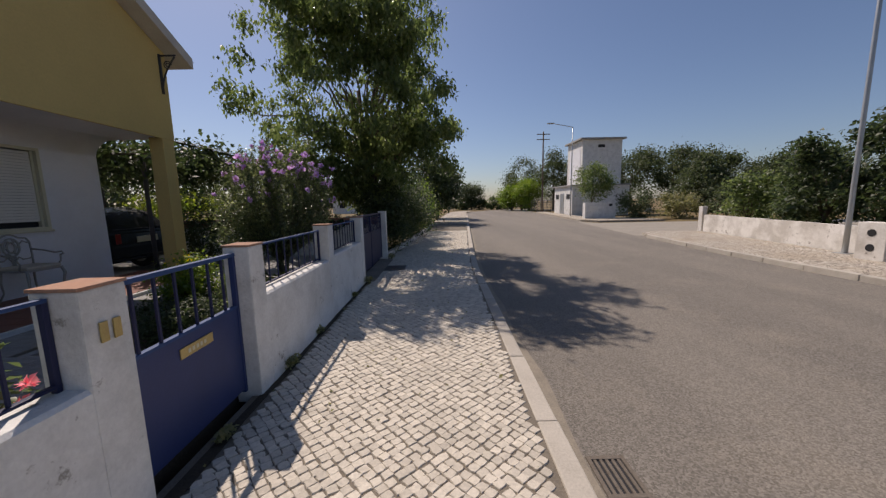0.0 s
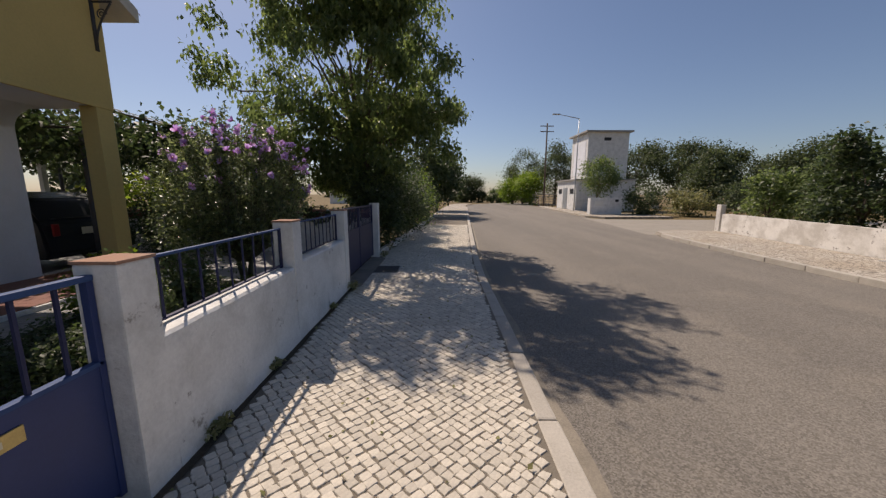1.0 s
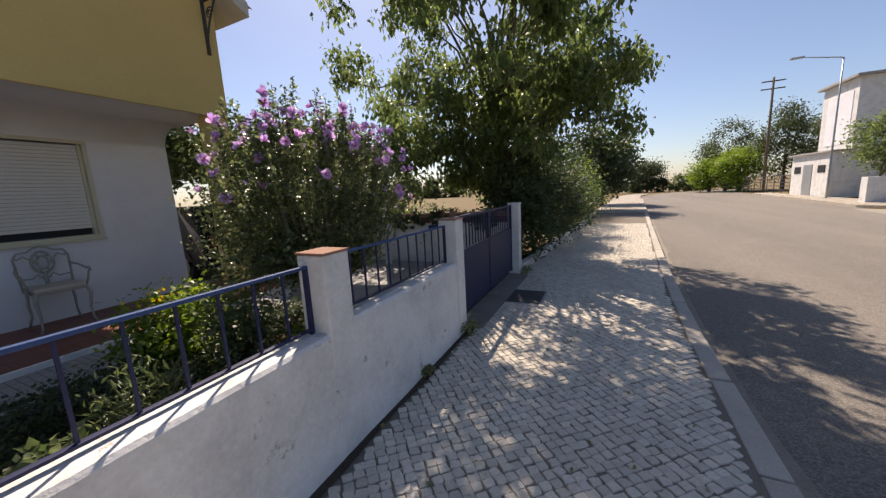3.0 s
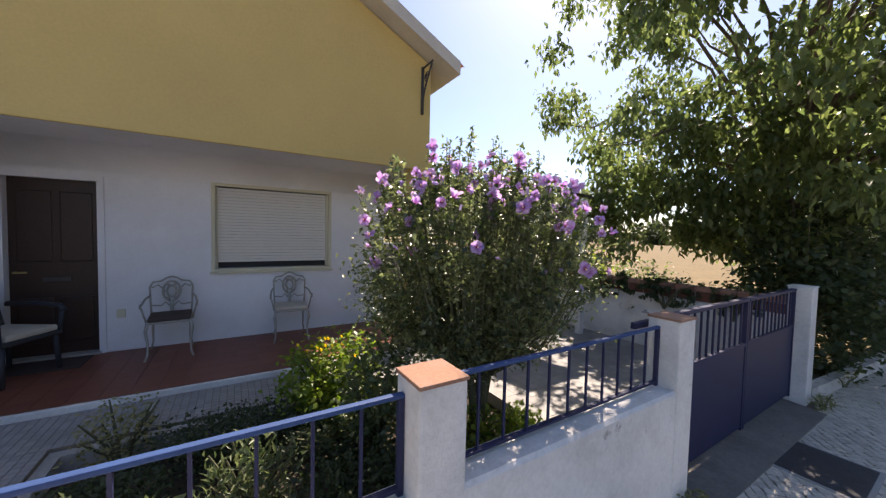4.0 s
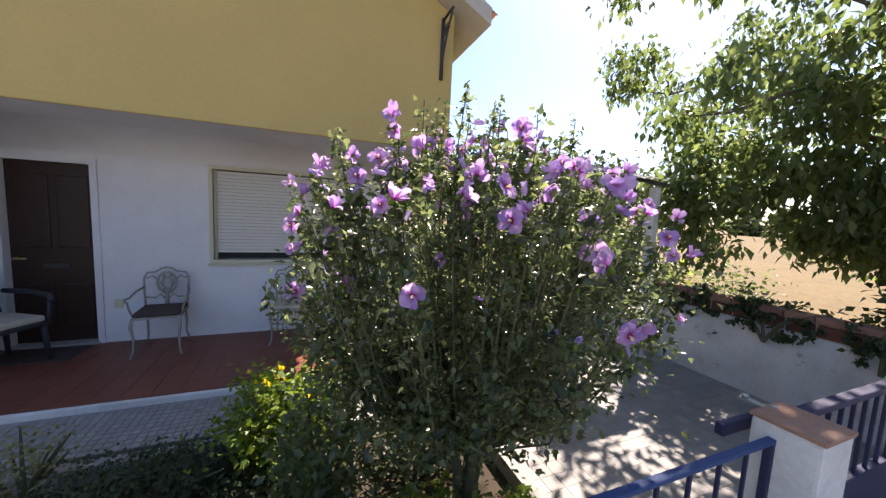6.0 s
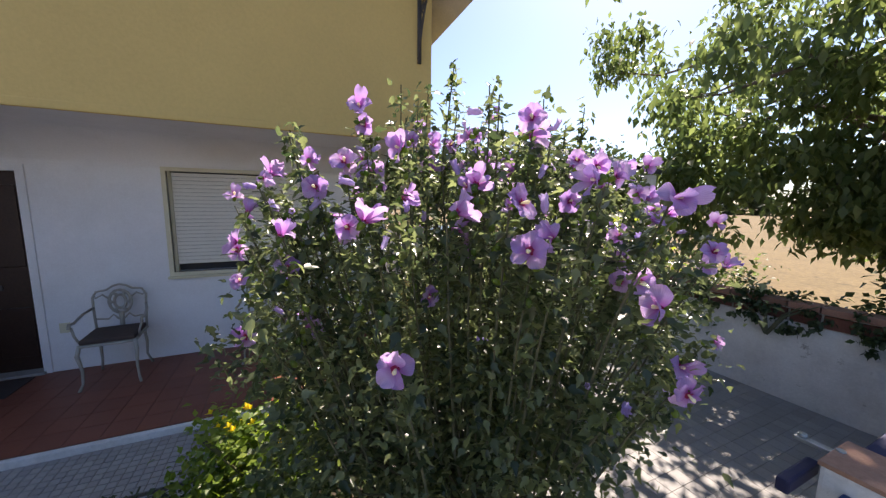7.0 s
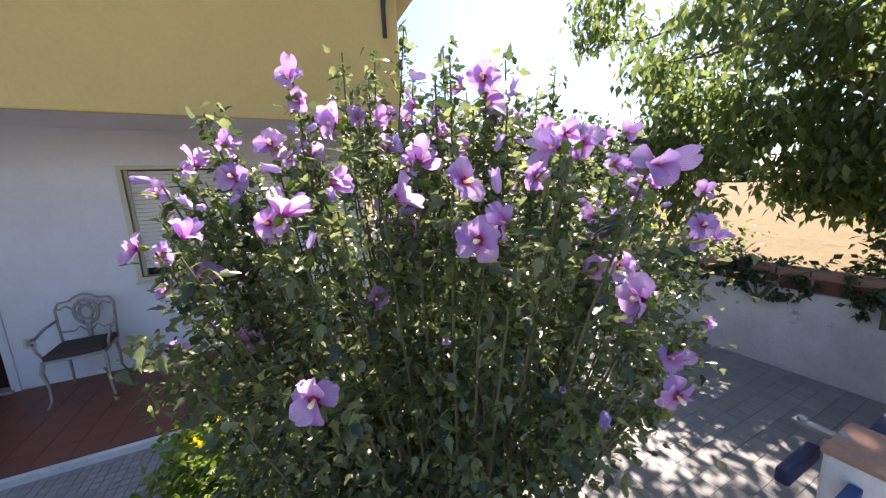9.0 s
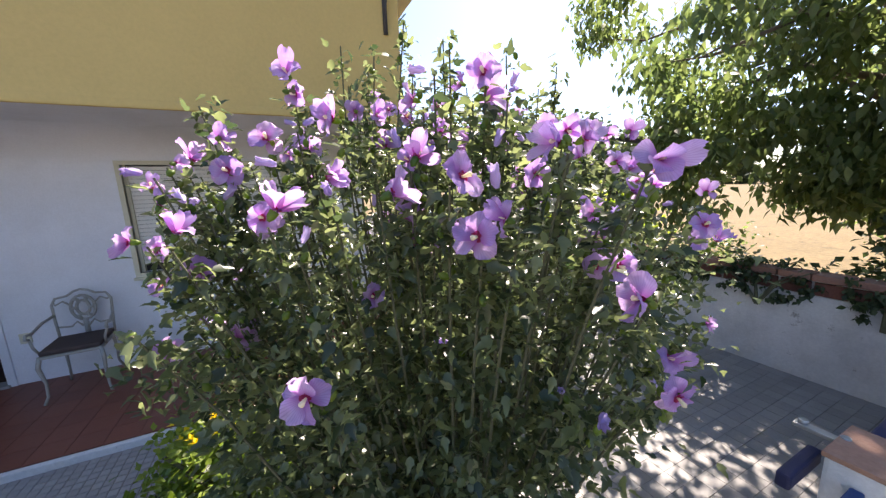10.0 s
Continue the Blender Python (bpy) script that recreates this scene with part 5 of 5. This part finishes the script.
# ---- hibiscus in the flower bed ----
# each bloom: its place from the foot of the shrub, and 0 open, 1 half open, 2 rolled shut
BLOOMS_LEFT = [(0.22, -0.71, 2.04, 1), (0.16, -0.59, 2.04, 0), (0.21, -0.68, 1.96, 0), (0.04, -0.48, 2.20, 0), (0.05, -0.51, 2.24, 1), (0.10, -0.33, 2.15, 1), (0.06, -0.49, 2.02, 1), (0.36, -0.61, 1.85, 0), (0.31, -0.64, 1.82, 1), (0.22, -0.78, 1.88, 2), (0.24, -0.77, 1.73, 0), (0.19, -0.71, 1.68, 2), (0.14, -0.31, 1.83, 2), (0.40, -0.23, 2.12, 1), (0.43, -0.21, 2.19, 2), (0.52, -0.12, 2.15, 0), (0.55, -0.08, 2.11, 2)]
BLOOMS_MIDDLE = [(0.46, -0.12, 2.12, 1), (0.31, -0.15, 2.05, 1), (0.46, -0.28, 1.96, 0), (0.69, -0.31, 1.92, 0), (0.52, -0.27, 1.88, 1), (0.44, -0.34, 1.83, 1), (0.41, -0.31, 1.76, 1), (0.70, -0.21, 1.88, 2), (0.76, -0.21, 1.84, 1), (0.72, -0.26, 1.82, 0), (0.69, -0.18, 1.79, 1), (0.72, -0.05, 1.98, 1), (0.70, -0.02, 1.87, 2), (0.49, 0.05, 1.93, 0), (0.78, -0.12, 1.97, 1), (0.68, 0.09, 1.83, 1)]
BLOOMS_LOW = [(0.71, 0.11, 1.81, 2), (0.875, -0.04, 1.935, 1), (0.68, 0.25, 1.69, 2), (0.69, 0.48, 1.77, 0), (0.42, -0.40, 1.65, 0), (0.68, -0.57, 1.59, 0), (0.85, 0.11, 1.48, 0), (0.82, -0.04, 1.46, 2), (0.70, 0.36, 1.27, 2), (0.69, -0.02, 1.41, 2), (0.49, -0.20, 1.50, 2), (0.19, -0.75, 1.50, 1), (0.13, -0.77, 1.54, 2), (0.41, -0.06, 2.02, 1), (0.34, -0.19, 2.00, 2), (0.86, 0.02, 1.69, 1), (0.69, 0.35, 1.41, 1), (0.02, -0.90, 1.86, 1), (-0.05, -0.93, 1.62, 1), (0.02, -0.90, 1.46, 0), (-0.12, -0.92, 1.74, 0), (0.00, -0.86, 2.0, 1), (0.62, 0.62, 1.85, 1), (0.55, 0.72, 1.68, 0), (0.60, 0.70, 1.40, 1)]


def petal_mesh(name, length, width, cup, material, curl=0.0):
    """One rounded, slightly ruffled petal that opens along +y."""
    bm = bmesh.new()
    rows = []
    phase = length * 900 + width * 700
    for i in range(8):
        s = i / 7
        w = width * (0.16 + 0.84 * math.sin(min(1.0, s * 1.12) ** 0.85 * math.pi * 0.62)) * (1 if i < 6 else (0.86 if i < 7 else 0.55))
        row = []
        for j in range(7):
            u = j / 3 - 1
            ruffle = 0.085 * length * math.sin(4.5 * u + phase) * s * s + 0.060 * length * math.sin(9 * u + 2 * phase + 6 * s) * s
            z = cup * length * s * (1.15 - 0.5 * s) + 0.12 * length * u * u * s + ruffle - curl * length * s * s
            notch = 0.05 * length * abs(math.sin(5 * u + phase)) * s
            row.append(bm.verts.new((w * u * 0.5, length * (s - 0.12 * u * u * s) - notch, z)))
        rows.append(row)
    for a, b in zip(rows, rows[1:]):
        for k in range(6):
            bm.faces.new((a[k], a[k + 1], b[k + 1], b[k])).smooth = True
    return mesh_of(name, bm, material)


PETALS = {0: [petal_mesh("petal", 0.050, 0.050, 0.34, PETAL), petal_mesh("petal", 0.047, 0.053, 0.22, PETAL, 0.15), petal_mesh("petal", 0.049, 0.049, 0.50, PETAL, 0.35)],
          1: [petal_mesh("petal", 0.050, 0.048, 1.1, PETAL), petal_mesh("petal", 0.047, 0.046, 1.7, PETAL), petal_mesh("petal", 0.049, 0.050, 0.85, PETAL, 0.4)]}
EYE = petal_mesh("eye", 0.012, 0.011, 0.30, PETAL_EYE)
bm = tubed([(0, 0, 0), (0, 0, 0.010), (0, 0, 0.026), (0, 0, 0.030)], [0.0025, 0.003, 0.0055, 0.002], 7)
STAMEN_MESH = mesh_of("stamen", bm, STAMEN)
CALYX_MESH = mesh_of("calyx", tubed([(0, 0, -0.022), (0, 0, -0.012), (0, 0, 0.002)], [0.003, 0.009, 0.010], 7), LEAF_BRIGHT)
bm = bmesh.new()
rings = []
for i, (z, r) in enumerate(((0, 0.004), (0.010, 0.0075), (0.022, 0.0088), (0.032, 0.0078), (0.040, 0.0098), (0.045, 0.0085))):
    rings.append([bm.verts.new((r * (1 + 0.30 * (k % 3 - 1)) * math.cos(2 * math.pi * k / 15 + i * 0.35), r * (1 + 0.30 * (k % 3 - 1)) * math.sin(2 * math.pi * k / 15 + i * 0.35), z + 0.0025 * (k % 3) * (i > 3))) for k in range(15)])
for a, b in zip(rings, rings[1:]):
    for k in range(15):
        bm.faces.new((a[k], a[(k + 1) % 15], b[(k + 1) % 15], b[k])).smooth = True
ROLLED_MESH = mesh_of("flower", bm, PETAL_OLD)
GREEN_BUD = mesh_of("bud", tubed([(0, 0, -0.012), (0, 0, -0.004), (0, 0, 0.006), (0, 0, 0.013)], [0.003, 0.0085, 0.0075, 0.002], 7), LEAF_BRIGHT)


def hibiscus(loc):
    rng = np.random.default_rng(7)
    t = thing("hibiscus_shrub", loc, "large hibiscus shrub covered in mauve flowers", "shrub")
    shoots = []
    for k in range(58):
        a = rng.uniform(0, 2 * math.pi)
        r = math.sqrt(rng.uniform(0.02, 1.0))
        shoots.append((Vector((0.02 + 0.78 * r * math.cos(a), 0.04 + 1.12 * r * math.sin(a), 2.26 - 0.60 * r * r + rng.normal(0, 0.08))), None if k % 5 < 1 else (1, 2, 0)[k % 3]))
    blooms = [*BLOOMS_LEFT, *BLOOMS_MIDDLE, *BLOOMS_LOW]
    for x, y, z, kind in blooms:
        shoots.append((Vector((x, y, z)), kind))
    for k in range(26):                       # blooms of the far side
        a = rng.uniform(-0.4, 3.6)
        r = rng.uniform(0.35, 0.95)
        q = Vector((-0.75 * r * math.cos(a - 1.2), 1.12 * r * math.sin(a), 2.28 - 0.6 * r * r + rng.normal(0, 0.08)))
        shoots.append((q, int(rng.integers(0, 3))))
    for k in range(34):                       # small half-open blooms along the crown
        a = rng.uniform(-2.6, 1.2)
        r = rng.uniform(0.45, 0.95)
        shoots.append((Vector((0.70 * r * math.cos(a), 1.10 * r * math.sin(a), 2.22 - 0.52 * r * r + rng.normal(0, 0.06))), 1 + k % 2))
    for k in range(24):                       # slim leafy shoots that stand above the blooms
        a = rng.uniform(0, 2 * math.pi)
        r = rng.uniform(0.1, 0.85)
        shoots.append((Vector((0.66 * r * math.cos(a), 1.05 * r * math.sin(a), 2.42 - 0.5 * r * r + rng.normal(0, 0.05))), None))
    stems = bmesh.new()
    pts = []
    for tip, kind in shoots:
        a = math.atan2(tip.y, tip.x)
        r = math.hypot(tip.x, tip.y)
        foot = Vector((0.06 * math.cos(a), 0.06 * math.sin(a), 0.5))
        low = max(0.0, 1.55 - tip.z)
        mid = foot.lerp(tip, 0.45) + Vector((0.20 * r * math.cos(a), 0.20 * r * math.sin(a), -0.06 + 0.3 * low))
        late = foot.lerp(tip, 0.80) + Vector((0.05 * math.cos(a), 0.06 * math.sin(a), -0.02 + 0.15 * low))
        tube(stems, [foot, mid, late, tip - Vector((0, 0, 0.01))], [0.008, 0.0045, 0.0035, 0.0025], 5)
        thin = 70 if kind is None else 74
        for s in rng.uniform(0.0, 1.0, thin) ** (0.85 if kind is None else 0.55):
            q = foot.lerp(mid, 0.45 + s * 1.1) if s < 0.5 else (mid.lerp(late, (s - 0.5) / 0.3) if s < 0.8 else late.lerp(tip, (s - 0.8) / 0.23))
            pts.append(np.array(q) + rng.normal(0, 0.05 * (1.3 - s * 1.0), 3))
        for q in range(26 if kind is not None else 34):
            pts.append(np.array(late.lerp(tip, rng.uniform(0.40, 0.93 if kind is not None else 1.02))) + rng.normal(0, 0.020, 3))
        if rng.uniform() < 0.9:
            for n in range(3):
                s = rng.uniform(0.3, 1.0)
                b = part("bud", GREEN_BUD, LEAF_BRIGHT, t)
                b.location = late.lerp(tip, s) + Vector(rng.normal(0, 0.014, 3))
                b.rotation_euler = rng.normal(0, 0.5, 3)
    for k in range(5):
        a = 1.25 * k
        tube(stems, [(0.03 * math.cos(a), 0.03 * math.sin(a), -0.1), (0.05 * math.cos(a), 0.05 * math.sin(a), 0.3), (0.12 * math.cos(a), 0.14 * math.sin(a), 0.75)], [0.035, 0.03, 0.018], 7)
    part("branchwork", stems, STEM, t)
    skin = clumped(rng, ball(rng, 430, (-0.02, 0.04, 1.26), (0.80, 1.14, 0.66), 0.62, 0.15), 12000, 0.06)
    skin = np.concatenate([skin, ball(rng, 10000, (-0.22, 0.02, 1.02), (0.50, 0.92, 0.50), 0.0, 0.2)])
    skin = np.concatenate([skin, clumped(rng, ball(rng, 230, (0.0, 0.04, 1.66), (0.78, 1.12, 0.44), 0.4, 0.2), 4500, 0.055)])
    skin = skin[(skin[:, 2] > 1.05) | (skin[:, 1] < -0.15) | (rng.uniform(0, 1, len(skin)) < 0.35)]
    skin = skin[(skin[:, 2] < 1.55) | (rng.uniform(0, 1, len(skin)) < 0.30)]      # airy above: single upright shoots
    pts = np.concatenate([np.array(pts), skin])
    low = (pts[:, 2] < 1.22) & (pts[:, 1] + 0.35 * pts[:, 0] > 0.62) | (pts[:, 2] < 1.25) & (pts[:, 1] < -0.95 + 0.196 * pts[:, 0]) | (pts[:, 2] < 1.22 + 0.7 * pts[:, 0]) & (pts[:, 1] < -0.86 + 0.11 * pts[:, 0])
    pts = pts[~low | (rng.uniform(0, 1, len(pts)) < np.where(pts[:, 1] < 0, 0.0, 0.12))]            # thin below, towards both ends
    pts = pts[pts[:, 1] > -1.06 + 0.25 * pts[:, 0] + 0.03 * rng.normal(0, 1, len(pts))]
    pts = pts[np.hypot(pts[:, 0] - 1.17, pts[:, 1] + 0.6) > 0.40]      # open air beside the wall
    part("leaves", foliage("leaves", pts, rng.uniform(0.5, 1.4, len(pts)) * 0.037, rng, 0.15, LEAF_LOBED * (0.8, 1, 1), LEAF_LOBED_FACES), LEAF, t)
    for tip, kind in shoots:
        if kind is None:
            continue
        if kind == 2:
            f = part("flower", ROLLED_MESH, PETAL_OLD, t, "rolled faded violet flower")
            way = Vector((rng.normal(0.2, 0.6), rng.normal(-0.1, 0.7), rng.uniform(0.0, 0.9)))
        else:
            f = part("flower", CALYX_MESH, LEAF_BRIGHT, t)
            way = Vector((0.85 + rng.normal(0, 0.25), -0.35 + rng.normal(0, 0.35), 0.15 + rng.normal(0, 0.2))) if kind == 0 else Vector((rng.normal(0.3, 0.7), rng.normal(0.0, 0.8), rng.normal(0.35, 0.25)))
            for k in range(5):
                a = 2 * math.pi * k / 5 + rng.normal(0, 0.08)
                for name, me in (("petal", PETALS[kind][int(rng.integers(0, 3))]), ("eye", EYE)):
                    q = part(name, me, PETAL, f)
                    q.rotation_euler = (rng.normal(0, 0.24) if name == "petal" else 0.0, 0.22 + (rng.normal(0, 0.2) if name == "petal" else 0.0), a)
                    q.location = (0, 0, 0.003 if name == "petal" else 0.0055)
            part("stamen", STAMEN_MESH, STAMEN, f)
        f.location = tip + way.normalized() * 0.025
        f.rotation_euler = way.to_track_quat("Z", "Y").to_euler()
        s = rng.uniform(0.66, 1.02)
        f.scale = (s, s, s)
    return t


hib = hibiscus(Vector((-2.42, 5.42, GZ)))


# ---- cobbles and kerbs, nearest first ----
def cobbles(y0, y1, turn, size, seed):
    rng = np.random.default_rng(seed)
    c, s = math.cos(radians(turn)), math.sin(radians(turn))
    out = []
    reach = int((y1 - y0 + 6) / size)
    for i in range(-reach, reach):
        for j in range(-reach, reach):
            u, v = (i + 0.06 * (j % 2)) * size, j * size * 0.92
            x, y = u * c - v * s, (y0 + y1) / 2 + u * s + v * c
            if y0 < y < y1 and -1.20 + (drift(y) - 0.3 if y > 9.3 else 0.0) < x < kerb_x(y) - 0.03:
                out.append((x + rng.normal(0, 0.004), y + rng.normal(0, 0.004), turn + rng.normal(0, 4)))
    return out, rng


def cobble_corners(rng, size):
    h = size * 0.470
    ring = [(-h, -h * 0.92), (0, -h * 0.97), (h, -h * 0.92), (h * 1.03, 0), (h, h * 0.92), (0, h * 0.97), (-h, h * 0.92), (-h * 1.03, 0)]
    return [(x + rng.normal(0, 0.003), y + rng.normal(0, 0.003)) for x, y in ring]


def cobble_mesh(rng, size):
    ring = cobble_corners(rng, size)
    n = len(ring)
    verts = [(x, y, -0.02) for x, y in ring] + [(x * 0.97, y * 0.97, -0.003) for x, y in ring] + [(x * 0.86, y * 0.86, 0.0015 + rng.normal(0, 0.0008)) for x, y in ring]
    faces = [tuple(range(2 * n, 3 * n))]
    for k in range(n):
        j = (k + 1) % n
        faces += [(k, j, n + j, n + k), (n + k, n + j, 2 * n + j, 2 * n + k)]
    return verts, faces


kerb_run("kerb_left", kerb_x, -6.0, 42.0, 1.0, 0.145, "pale stone kerb of the near pavement")
kerb_run("kerb_right", kerb2_x, -6.0, 14.0, 1.0, 0.15, "pale stone kerb across the street")
places, rng = cobbles(-2.0, 18.0, 42, 0.066, 3)
variants = []
for k in range(10):
    v, f = cobble_mesh(rng, 0.066)
    me = bpy.data.meshes.new("cobble")
    me.from_pydata(v, [], f)
    me.materials.append(STONE)
    variants.append((me, v, f))
near = sorted(range(len(places)), key=lambda k: abs(places[k][1] - 2.6) + abs(places[k][0]) * 0.3)[:300]
near_set = set(near)
for k in near:
    x, y, a = places[k]
    ob = new("cobble", variants[k % 10][0])
    ob.parent = pavement
    ob.location, ob.rotation_euler = (x, y, rng.normal(0, 0.001)), (rng.normal(0, 0.008), rng.normal(0, 0.008), radians(a))
verts, faces = [], []
for k, (x, y, a) in enumerate(places):
    if k in near_set:
        continue
    _, v, f = variants[k % 10]
    c, s, base, dz = math.cos(radians(a)), math.sin(radians(a)), len(verts), rng.normal(0, 0.001)
    verts += [(x + p * c - q * s, y + p * s + q * c, r + dz) for p, q, r in v]
    faces += [tuple(base + i for i in face) for face in f]
me = bpy.data.meshes.new("cobbles")
me.from_pydata(verts, [], faces)
me.materials.append(STONE)
rest = new("cobbles", me)
rest.parent = pavement
tagged(rest, kind="stuff")
